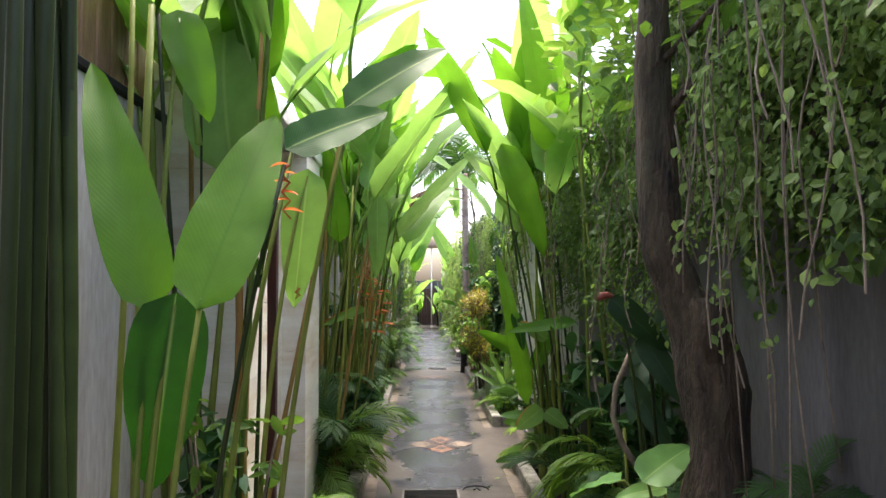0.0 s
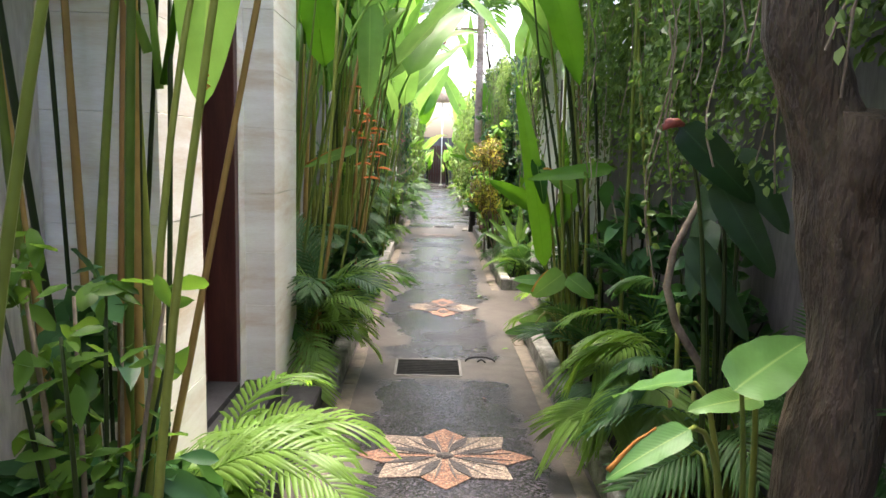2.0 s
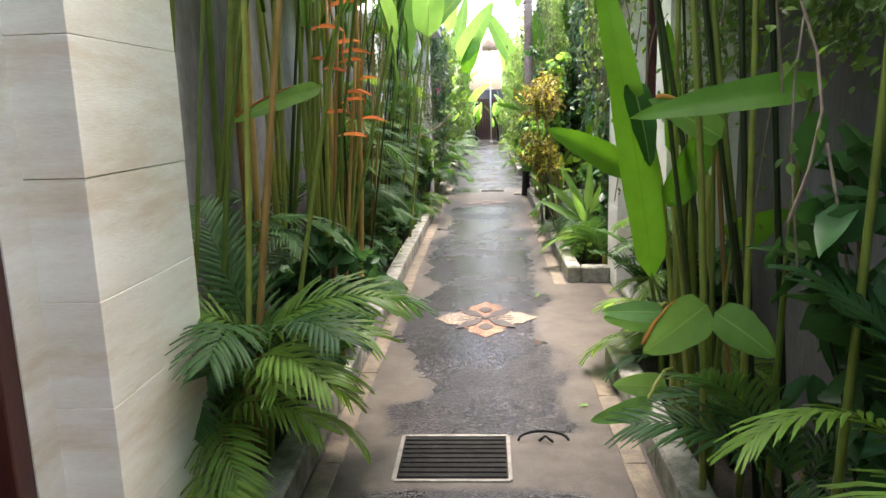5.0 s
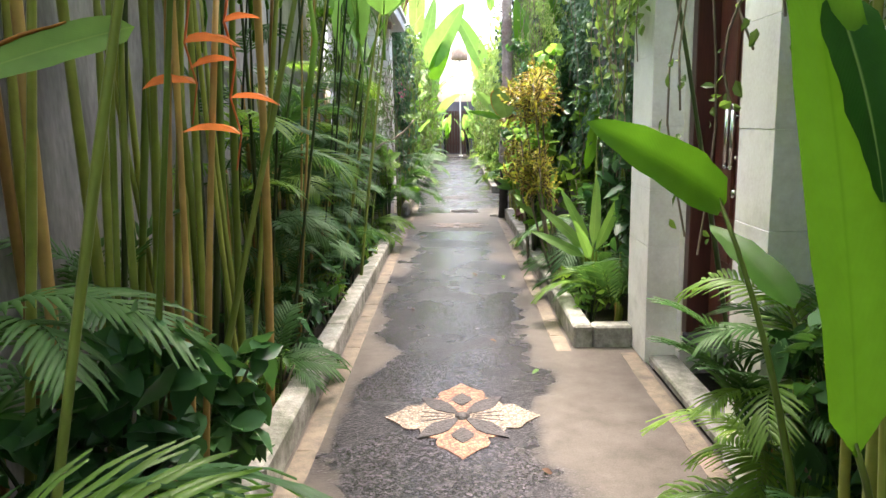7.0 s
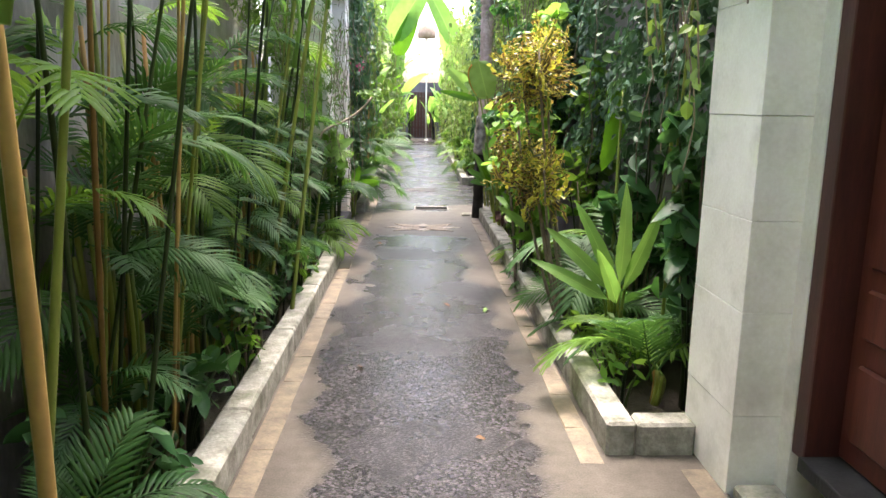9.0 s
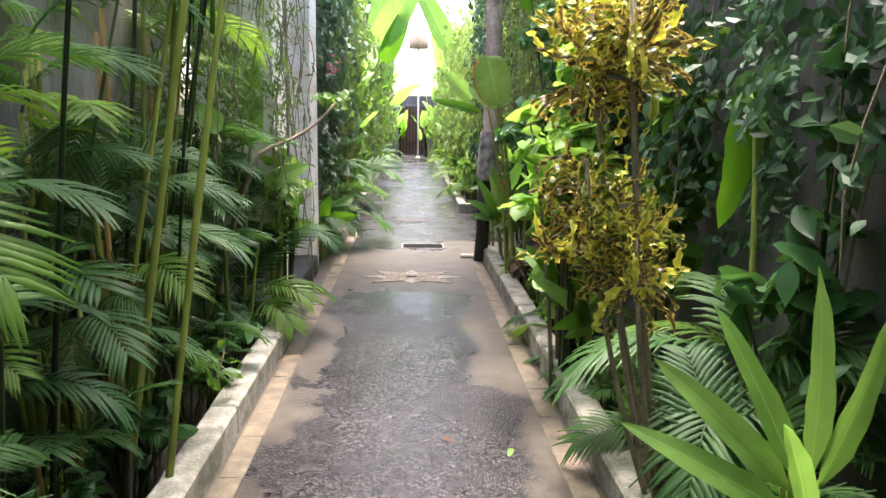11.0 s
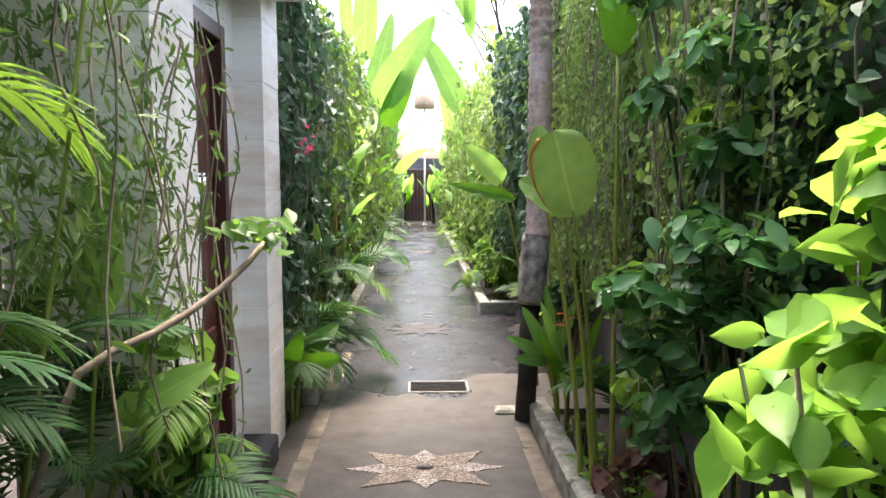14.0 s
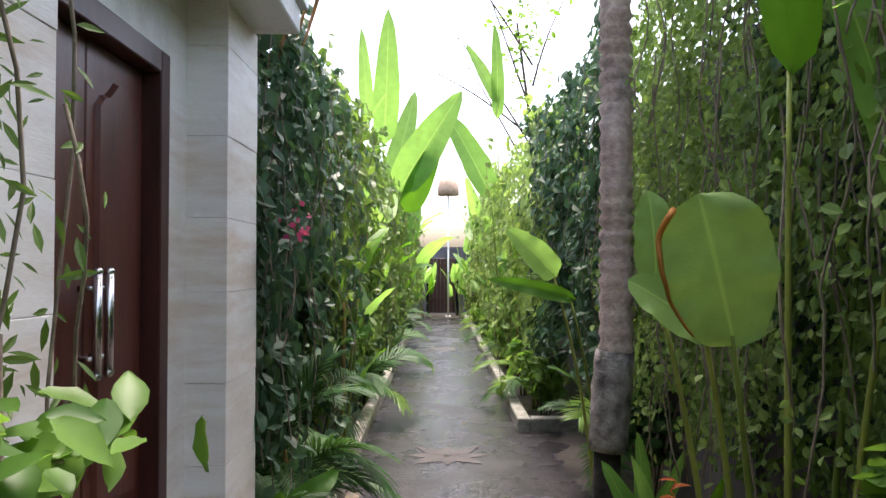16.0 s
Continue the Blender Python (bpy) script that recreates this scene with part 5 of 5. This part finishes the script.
part("stick", stalk_mesh(curve_points((0, 0, 0), (0.24, 0.1, 1.15), (-0.1, 0, 0.1), 7) + curve_points((0.30, 0.14, 1.19), (0.62, 0.40, 1.44), (0.04, 0, -0.06), 6), 0.014, 0.008, M_TWIG), None, tw)
rr = np.random.default_rng(71)
cp = rr.normal(0, 1, (50, 3)) * (0.06, 0.065, 0.025) + (0.60, 0.40, 1.45)
part("foliage", small_leaves(cp, np.tile((0.1, -0.4, 0.9), (50, 1)), rr.uniform(0.028, 0.05, 50), M_SHRUB, 1.6, 0.15, 72, True), None, tw, kind="stuff")
# beyond the third porch
palm(-0.90, 14.3, 7, 0.55, 0.35, 0.0, arc=(-140, 60))
palm(-0.95, 15.1, 9, 0.6, 0.6, 0.0)
palm(-0.95, 16.0, 9, 0.6, 0.8, 0.15)
palm(-0.95, 17.2, 9, 0.6, 0.6, 0.15)
h = thing("ginger", (-0.85, 14.3, -0.04), "broad dark green leaves low beside the porch", "plant")
leaf_on_stalk(h, (-0.80, 14.25, 0.35), (-0.52, 14.2, 0.42), 0.14, M_PADDLE)
leaf_on_stalk(h, (-0.80, 14.35, 0.4), (-0.58, 14.6, 0.55), 0.14, M_PADDLE)
leaf_on_stalk(h, (-0.84, 14.2, 0.4), (-0.74, 14.05, 0.62), 0.12, M_PADDLE)
for i, yy in enumerate(np.arange(14.9, 31, 0.85)):
    q = i % 4
    if q == 0:
        palm(-0.98, float(yy), 9, 0.8, 0.35, 0.1, arc=(-170, 80))
    elif q == 1:
        shrub(-0.93, float(yy), 0.28, 190, 0.085, M_CREEPERDARK, "dark leafy shrub along the kerb", 0.1, 0.7, 1.8, seed=80 + i)
    elif q == 2:
        heliconia(-0.95, float(yy), 5, 1.3, 0.25, 0.6, 0.3, face=-40, label="low broad-leaved ginger clump", rust=0.05)
    else:
        shrub(-0.93, float(yy), 0.28, 190, 0.08, M_CREEPERDARK, "dark green leafy shrub along the kerb", 0.1, 0.8, 1.8, seed=80 + i)

for x, y in ((-1.1, 3.0), (-1.15, 8.0), (-1.15, 10.5), (1.25, 7.0)):
    heliconia(x, y if abs(y - 3.0) > 0.5 and abs(y - 7.0) > 0.5 else y - 0.75, 5, 2.9, 0.3, 1.45, 0.8, label="tall heliconia with great pale upright leaves", face=-90, rust=0.1, dark=0.5, lean=(-0.10 * (1 if x > 0 else -1), 0), r=0.010)
# ---- banana-like plants arching over the far path ----
b = thing("banana_plant", (-0.95, 21.3, -0.04), "banana plant with tall pale backlit leaves", "plant", "banana plants")
leaf_on_stalk(b, (-0.91, 21.93, 3.4), (-0.84, 21.89, 5.46), 0.42, M_PADDLELIGHT)
leaf_on_stalk(b, (-0.63, 20.95, 2.6), (0.23, 20.92, 3.96), 0.55, M_PADDLELIGHT)
leaf_on_stalk(b, (-1.26, 22.92, 3.9), (-1.36, 22.89, 5.5), 0.25, M_PADDLELIGHT)
leaf_on_stalk(b, (-0.52, 20.96, 2.3), (-0.05, 20.93, 3.37), 0.36, M_PADDLE)
leaf_on_stalk(b, (-0.82, 21.95, 2.7), (-0.45, 22.41, 4.32), 0.38, M_PADDLELIGHT)
b = thing("banana_plant", (1.0, 22.6, -0.04), "banana plant with pale backlit leaves", "plant", "banana plants")
leaf_on_stalk(b, (0.73, 21.94, 2.6), (0.0, 21.92, 3.94), 0.47, M_PADDLELIGHT)
leaf_on_stalk(b, (0.98, 23.9, 4.2), (0.93, 23.87, 5.9), 0.26, M_PADDLELIGHT)
leaf_on_stalk(b, (0.98, 23.9, 4.5), (0.42, 23.88, 5.54), 0.26, M_PADDLELIGHT)
for x, y, hh in ((-0.95, 24.5, 2.4), (0.95, 25.5, 2.4), (-0.95, 28.0, 2.2), (0.95, 29.5, 2.2), (-1.0, 19.0, 2.3), (0.9, 31.5, 2.0), (-0.9, 31.8, 2.2)):
    heliconia(x, y, 5, hh, 0.25, 1.1, 0.85, label="tall pale-leaved heliconia at the far end", face=0, rust=0.05)

# ---- right beds, in walking order ----
palm(1.1, -0.1, 8, 0.6, 0.35, 0.2)
palm(1.15, 0.9, 8, 0.65, 0.4, 0.2)
palm(1.26, 1.62, 10, 0.42, 0.95, 0.2)
palm(1.28, 2.45, 9, 0.42, 0.9, 0.2)
palm(1.2, 1.75, 8, 0.45, 0.15, 0.2)
c = thing("caladium", (0.98, 2.3, -0.04), "caladium with broad light green leaves over the kerb", "plant")
leaf_on_stalk(c, (0.64, 1.98, 0.93), (0.47, 2.20, 0.80), 0.15, M_CALADIUM, face=(0.1, -0.45, 0.9))
leaf_on_stalk(c, (0.66, 1.75, 0.98), (0.89, 1.85, 1.09), 0.17, M_CALADIUM, face=(-0.1, -0.6, 0.7))
leaf_on_stalk(c, (0.80, 1.88, 0.92), (0.58, 1.84, 0.89), 0.09, M_CALADIUM, face=(-0.1, -0.5, 0.8))
leaf_on_stalk(c, (0.56, 1.76, 0.87), (0.335, 1.72, 0.745), 0.09, M_CALADIUM, face=(0.1, -0.5, 0.9), edge=1)
leaf_on_stalk(c, (0.86, 3.05, 0.42), (0.60, 3.1, 0.34), 0.15, M_CALADIUM, face=(0.1, -0.35, 0.9))
leaf_on_stalk(c, (0.95, 2.75, 0.34), (0.70, 2.70, 0.20), 0.13, M_CALADIUM, face=(0.1, -0.5, 0.9))
leaf_on_stalk(c, (1.02, 2.05, 0.62), (0.84, 1.55, 0.58), 0.13, M_CALADIUM, face=(0.1, -0.4, 0.9))
palm(0.95, 2.95, 4, 0.38, 1.0, 0.3, True, arc=(45, 140), label="palm with broad drooping pleated fronds")
palm(1.12, 3.7, 7, 0.5, 0.25, 0.3, True, label="low palm with broad drooping pleated fronds")
palm(1.0, 3.25, 9, 0.50, 0.62, 0.3, 2, arc=(60, 200), label="palm with broad drooping pleated fronds")
palm(1.15, 2.9, 8, 0.7, 0.5, 0.2)
palm(1.18, 3.9, 8, 0.7, 0.6, 0.2)
palm(1.0, 4.5, 8, 0.6, 0.3, 0.2)
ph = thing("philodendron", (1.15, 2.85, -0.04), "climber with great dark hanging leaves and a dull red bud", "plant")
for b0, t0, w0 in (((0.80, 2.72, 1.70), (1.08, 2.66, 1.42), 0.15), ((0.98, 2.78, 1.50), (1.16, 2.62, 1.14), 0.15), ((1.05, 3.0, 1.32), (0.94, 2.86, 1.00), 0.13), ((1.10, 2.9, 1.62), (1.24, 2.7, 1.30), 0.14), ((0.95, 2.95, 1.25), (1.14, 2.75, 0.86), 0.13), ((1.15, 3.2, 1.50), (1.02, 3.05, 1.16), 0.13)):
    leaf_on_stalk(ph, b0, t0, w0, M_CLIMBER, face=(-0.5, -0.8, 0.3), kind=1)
part("bud", tube_mesh([(-0.43, -0.14, 1.72), (-0.40, -0.135, 1.745), (-0.36, -0.13, 1.75), (-0.33, -0.13, 1.74)], [0.006, 0.021, 0.018, 0.006], M_BUD, 9), None, ph, "dull red bud")
b = thing("dead_branch", (1.1, 3.05, -0.04), "bare curved grey branch leaning in the bed", "branch")
part("stick", stalk_mesh([(0.06, 0.0, 0.0), (0.0, -0.1, 0.45), (-0.08, -0.14, 0.74), (-0.20, -0.15, 0.92), (-0.25, -0.15, 1.08), (-0.23, -0.15, 1.24), (-0.14, -0.15, 1.44)], 0.022, 0.014, M_TWIG), None, b)
shrub(1.18, 3.3, 0.3, 160, 0.10, M_SHRUBDARK, "dark broad-leaved shrub under the creeper", 0.3, 1.1, 1.9, seed=101)
shrub(1.2, 4.3, 0.3, 160, 0.11, M_SHRUBDARK, "dark broad-leaved shrub under the creeper", 0.3, 1.1, 1.9, seed=102)
heliconia(1.12, 4.6, 5, 2.9, 0.3, 1.1, 0.5, face=-120, dark=0.6, rust=0.05, lean=(-0.08, 0), r=0.013)
heliconia(1.12, 5.3, 5, 3.1, 0.35, 1.15, 0.5, face=-120, dark=0.4, rust=0.05, lean=(-0.10, 0), r=0.013)
h = thing("heliconia", (1.0, 4.9, -0.04), "heliconia with long blue-green hanging leaves", "plant", "heliconia clumps")
leaf_on_stalk(h, (0.40, 4.3, 2.85), (0.72, 4.35, 2.0), 0.26, M_PADDLE)
leaf_on_stalk(h, (0.75, 4.4, 2.8), (0.55, 4.3, 4.1), 0.26, M_PADDLE)
leaf_on_stalk(h, (0.95, 4.3, 1.5), (0.45, 4.4, 1.42), 0.10, M_PADDLE)
h = thing("heliconia", (0.98, 5.35, -0.04), "heliconia with broad upright bright green leaves", "plant", "heliconia clumps")
leaf_on_stalk(h, (0.748, 6.02, 1.113), (0.325, 5.852, 1.344), 0.16, M_PADDLE)
leaf_on_stalk(h, (0.70, 5.20, 0.74), (0.45, 5.25, 2.05), 0.17, M_PADDLE)
leaf_on_stalk(h, (0.80, 4.70, 1.34), (0.567, 4.73, 1.47), 0.13, M_PADDLELIGHT, edge=1)
leaf_on_stalk(h, (0.72, 4.52, 0.82), (0.52, 4.50, 0.67), 0.16, M_PADDLELIGHT, edge=1)
leaf_on_stalk(h, (0.74, 4.50, 0.80), (0.90, 4.42, 0.68), 0.14, M_PADDLELIGHT)
leaf_on_stalk(h, (0.64, 4.75, 0.73), (0.43, 4.80, 0.72), 0.08, M_CALADIUM)
leaf_on_stalk(h, (0.58, 4.62, 0.44), (0.36, 4.55, 0.41), 0.08, M_CALADIUM)
leaf_on_stalk(h, (0.74, 5.15, 1.05), (0.98, 5.22, 1.48), 0.14, M_PADDLE)
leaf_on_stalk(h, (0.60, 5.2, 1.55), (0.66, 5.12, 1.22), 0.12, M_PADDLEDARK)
leaf_on_stalk(h, (0.70, 4.98, 0.63), (0.48, 5.06, 0.62), 0.11, M_PADDLE)
leaf_on_stalk(h, (0.68, 4.83, 0.42), (0.48, 4.82, 0.43), 0.10, M_PADDLELIGHT)
leaf_on_stalk(h, (1.0, 5.2, 0.9), (1.15, 5.0, 1.05), 0.14, M_PADDLE)
for dx, dy in ((-0.1, -0.05), (-0.06, 0.06), (-0.14, 0.02), (-0.02, -0.1)):
    cane(h, dx, dy, (dx - 0.02, dy + 0.02, 1.3 + dy), 0.024, 0)
palm(0.98, 5.85, 8, 0.55, 0.2, 0.5)
palm(0.98, 6.12, 12, 0.50, 0.40, 0.7, arc=(-50, 230))
palm(1.06, 6.12, 11, 0.46, 0.80, 0.5, arc=(-50, 230))
shrub(1.12, 5.95, 0.22, 130, 0.085, M_SHRUBDARK, "dark leafy shrub beside the porch", 0.2, 0.7, 1.8, seed=150)
h = thing("heliconia", (1.2, 6.02, -0.04), "heliconia with a broad bright leaf by the porch", "plant", "heliconia clumps")
leaf_on_stalk(h, (1.0, 6.1, 0.78), (0.86, 6.45, 0.98), 0.13, M_PADDLE)
leaf_on_stalk(h, (0.95, 5.95, 1.2), (0.92, 6.0, 1.85), 0.10, M_PADDLE)
# after the right porch
palm(1.05, 8.75, 11, 0.62, 0.2, 0.4)
palm(1.0, 9.35, 10, 0.6, 0.15, 0.3)
palm(1.2, 9.9, 8, 0.75, 0.5, 0.2)
shrub(1.2, 8.7, 0.25, 170, 0.09, M_SHRUBDARK, "dark broad-leaved shrub against the wall", 0.3, 1.2, 1.8, seed=140)
shrub(1.22, 9.6, 0.25, 170, 0.09, M_SHRUBDARK, "dark broad-leaved shrub against the wall", 0.3, 1.3, 1.8, seed=141)
shrub(1.2, 10.9, 0.28, 200, 0.09, M_SHRUB, "green leafy shrub against the wall", 0.4, 1.4, 1.8, seed=142)
g = thing("ginger", (0.98, 9.2, -0.04), "ginger plant with long upright strap leaves", "plant")
leaf_on_stalk(g, (0.92, 9.10, 0.42), (0.60, 9.21, 0.72), 0.085, M_PADDLELIGHT, "strap")
leaf_on_stalk(g, (0.93, 9.10, 0.45), (0.74, 9.22, 0.86), 0.085, M_PADDLELIGHT, "strap")
leaf_on_stalk(g, (0.96, 9.10, 0.45), (1.0, 9.22, 0.95), 0.085, M_PADDLELIGHT, "strap")
leaf_on_stalk(g, (0.98, 9.10, 0.42), (1.2, 9.21, 0.88), 0.085, M_PADDLELIGHT, "strap")
leaf_on_stalk(g, (0.90, 9.07, 0.38), (0.52, 9.19, 0.56), 0.08, M_PADDLELIGHT, "strap")
leaf_on_stalk(g, (0.94, 9.06, 0.36), (0.80, 8.95, 0.66), 0.08, M_PADDLELIGHT, "strap")
leaf_on_stalk(g, (1.21, 10.12, 1.46), (1.05, 9.94, 0.95), 0.16, M_PADDLE)
croton(0.80, 9.65, ((0.49, 9.58, 0.94, 1.24), (0.60, 9.74, 0.92, 1.16), (0.62, 9.50, 0.84, 1.06)), 80, 5, 0.18)
croton(0.86, 9.80, ((0.50, 9.64, 1.38, 1.66), (0.64, 9.72, 1.42, 1.78), (0.57, 9.50, 1.46, 1.70)), 80, 6, 0.19)
shrub(0.70, 10.80, 0.36, 340, 0.088, M_SHRUBLIGHT, "light green broad-leaved shrub in the bed", 0.9, 1.15, 1.6, seed=111)
shrub(0.76, 10.95, 0.32, 240, 0.088, M_SHRUBLIGHT, "light green broad-leaved shrub in the bed", 0.1, 1.1, 1.6, seed=115)
for i in range(5):
    palm(1.0, 10.1 + 0.45 * i, 7, 0.45, 0.1, 0.4)
g = thing("ginger", (0.90, 10.9, -0.04), "ginger plant with broad strap leaves over the kerb", "plant")
for k, (tx, ty, tz) in enumerate(((0.52, 10.7, 0.62), (0.56, 11.0, 0.7), (0.68, 10.6, 0.35), (0.66, 11.3, 0.75), (0.9, 10.8, 0.9), (0.58, 10.4, 0.45), (0.58, 11.5, 0.6))):
    leaf_on_stalk(g, (0.87, 10.85 + 0.03 * k, 0.35), (tx, ty, tz), 0.09, M_PADDLE if k % 2 else M_PADDLELIGHT, "strap")
shrub(0.92, 11.75, 0.40, 1700, 0.052, M_SHRUBDARK, "tall dense dark green bush", 0.5, 1.7, 1.7, seed=112)
shrub(1.0, 12.3, 0.36, 650, 0.065, M_SHRUB, "tall green bush against the creeper", 0.5, 1.5, 1.7, seed=113)
shrub(0.95, 12.75, 0.2, 60, 0.10, M_PURPLE, "low plant with dull purple leaves", 0.15, 0.3, 1.5, seed=114)
g = thing("calathea", (0.90, 13.1, -0.04), "tall calathea with a great rounded leaf, withered at its edge", "plant")
leaf_on_stalk(g, (0.60, 12.62, 1.39), (0.50, 12.56, 1.73), 0.26, M_CALATHEA, "broad", face=(-0.15, -1, 0.1), droop=8, edge=-1)
leaf_on_stalk(g, (0.60, 12.74, 1.40), (0.39, 12.74, 1.54), 0.13, M_CALATHEA, "round")
leaf_on_stalk(g, (0.52, 12.95, 1.50), (0.50, 12.95, 1.78), 0.14, M_CALATHEA, "round")
leaf_on_stalk(g, (0.80, 12.75, 2.05), (0.72, 12.8, 2.75), 0.19, M_PADDLE)
leaf_on_stalk(g, (1.02, 12.65, 1.7), (0.80, 12.8, 2.65), 0.18, M_PADDLELIGHT)
leaf_on_stalk(g, (1.1, 12.9, 1.9), (1.15, 12.9, 2.9), 0.2, M_PADDLE)
g = thing("calathea", (0.98, 15.0, -0.04), "calathea with a pale broad leaf", "plant")
leaf_on_stalk(g, (0.61, 15.17, 1.51), (0.32, 15.16, 1.79), 0.19, M_PADDLELIGHT)
leaf_on_stalk(g, (0.68, 14.97, 1.39), (0.2, 14.97, 1.5), 0.10, M_PADDLE)
g = thing("ginger", (0.86, 13.9, -0.04), "low ginger with an orange flower by the palm trunk", "plant")
for k, (tx, ty, tz) in enumerate(((0.62, 13.6, 0.7), (0.66, 13.75, 0.85), (1.0, 13.7, 0.8), (0.72, 13.5, 0.5), (0.95, 13.5, 0.6))):
    leaf_on_stalk(g, (0.84, 13.85, 0.3), (tx, ty, tz), 0.085, M_PADDLELIGHT if k % 2 else M_PADDLE, "strap")
for tx, ty, tz in ((0.50, 13.95, 0.60), (0.57, 13.85, 0.80), (0.70, 13.8, 0.92), (0.86, 13.75, 0.86), (0.55, 14.0, 0.45), (0.64, 13.7, 0.66)):
    leaf_on_stalk(g, (0.76, 14.0, 0.45), (tx, ty, tz), 0.10, M_CALADIUM)
flower_spike(g, (-0.10, -0.35, 0.85), 0.1, 3, 0.08)
palm(1.15, 13.6, 7, 0.6, 0.3, 0.2)
# beyond the last opening
shrub(1.2, 15.4, 0.3, 200, 0.09, M_SHRUBDARK, "dark leafy shrub in the side opening", 0.2, 1.0, 1.8, seed=120)
palm(1.15, 16.6, 8, 0.7, 0.3, 0.3)
for i, yy in enumerate(np.arange(18.3, 32, 0.85)):
    q = i % 4
    if q == 0:
        shrub(0.98, float(yy), 0.26, 140, 0.085, M_SHRUB, "green leafy shrub along the kerb", 0.1, 0.75, 1.8, seed=130 + i)
    elif q == 1:
        palm(1.0, float(yy), 9, 0.65, 0.25, 0.5)
    elif q == 2:
        shrub(0.98, float(yy), 0.26, 130, 0.09, M_SHRUBLIGHT, "light green leafy plant along the kerb", 0.1, 0.6, 1.9, seed=130 + i)
    else:
        heliconia(1.0, float(yy), 5, 1.3, 0.25, 0.6, 0.6, face=-140, label="low broad-leaved ginger clump", rust=0.05)

# ---- bare twigs against the sky ----
tw = thing("bare_tree", (1.9, 24.5, -0.04), "thin bare-branched tree above the far wall", "tree")
part("trunk", stalk_mesh([(0, 0, 0), (-0.1, 0, 2.0), (-0.2, 0.1, 4.0), (-0.5, 0, 6.2)], 0.06, 0.02, M_BARK), None, tw)
for i, (bz, tx, tz) in enumerate(((3.2, -1.6, 5.6), (3.8, -1.9, 6.4), (4.4, -1.3, 7.2), (5.0, 0.6, 6.9), (4.0, -2.4, 5.4), (5.4, -1.9, 7.6))):
    part("branch", stalk_mesh(curve_points((-0.2, 0.05, bz), (tx, rnd(-0.5, 0.5), tz), (-0.1, 0, 0.35), 8), 0.022, 0.006, M_BARK), None, tw)
rr = np.random.default_rng(51)
cp = rr.normal(0, 1, (260, 3)) * (0.3, 0.4, 0.7) + (-0.35, 0, 6.2)
part("leaves", small_leaves(cp, np.tile((0, 0, 1), (260, 1)), rr.uniform(0.06, 0.12, 260), M_SHRUB, 1.5, 0.4, 52), None, tw, kind="stuff")

# ---- tall leaves that close the view above the path ----
for x, y, hh, ln in ((-0.98, 6.0, 2.7, 0.16), (1.22, 8.75, 2.8, -0.10), (-1.0, 9.7, 2.9, 0.14), (-1.08, 4.95, 3.2, 0.12), (-1.1, 5.5, 3.4, 0.14), (1.15, 4.3, 3.3, -0.12)):
    heliconia(x, y, 3, hh, 0.3, 1.35, 0.8, label="tall heliconia with great pale upright leaves", face=-90, rust=0.1, lean=(ln, 0), r=0.012)

for x, y in ((-0.50, 33.9), (0.62, 33.8), (-0.66, 32.6), (0.72, 32.7)):
    heliconia(x, y, 6, 1.1, 0.22, 0.75, 0.85, label="low pale-leaved ginger clump by the gate", face=-90, rust=0.0, r=0.010)

# ---- low growth creeping over the kerbs ----
for i in range(11):
    shrub(0.84 + 0.03 * (i % 3), 8.6 + 0.5 * i, 0.13, 46, 0.034, M_SHRUB if i % 3 else M_SHRUBLIGHT, "small leafy weed creeping over the kerb", 0.05, 0.26, 1.8, seed=160 + i)
for i in range(12):
    shrub(-0.90 - 0.03 * (i % 3), 5.6 + 0.55 * i, 0.13, 46, 0.036, M_SHRUBDARK if i % 3 else M_SHRUB, "small leafy weed creeping over the kerb", 0.08, 0.26, 1.8, seed=180 + i)

# ---- fallen leaves on the path ----
rr = np.random.default_rng(61)
FALLEN = [blade_mesh(M_PADDLELIGHT, 0.06, 0.028, 30, 0.3, 0.05, 5, 2, "lens", 10, 1), blade_mesh(M_DEADFROND, 0.05, 0.025, 40, 0.3, 0.05, 5, 2, "lens", -20, 2)]
for x, y, k in ((0.42, 7.75, 0), (0.18, 8.3, 1), (0.30, 6.6, 1), (0.12, 10.3, 1), (0.40, 10.2, 0), (-0.35, 9.1, 1), (0.33, 11.9, 0), (0.22, 4.4, 1), (0.5, 5.6, 0), (-0.45, 12.5, 1), (0.15, 18.2, 1), (-0.1, 19.4, 0)):
    lf = new("fallen_leaf", FALLEN[k])
    lf.matrix_basis = pose(x, y, 0.012, 0, 0, float(rr.uniform(0, 360)))
    tagged(lf, "small fallen yellow-green leaf on the path" if k == 0 else "small fallen brown leaf on the path", "leaf", "fallen leaves")
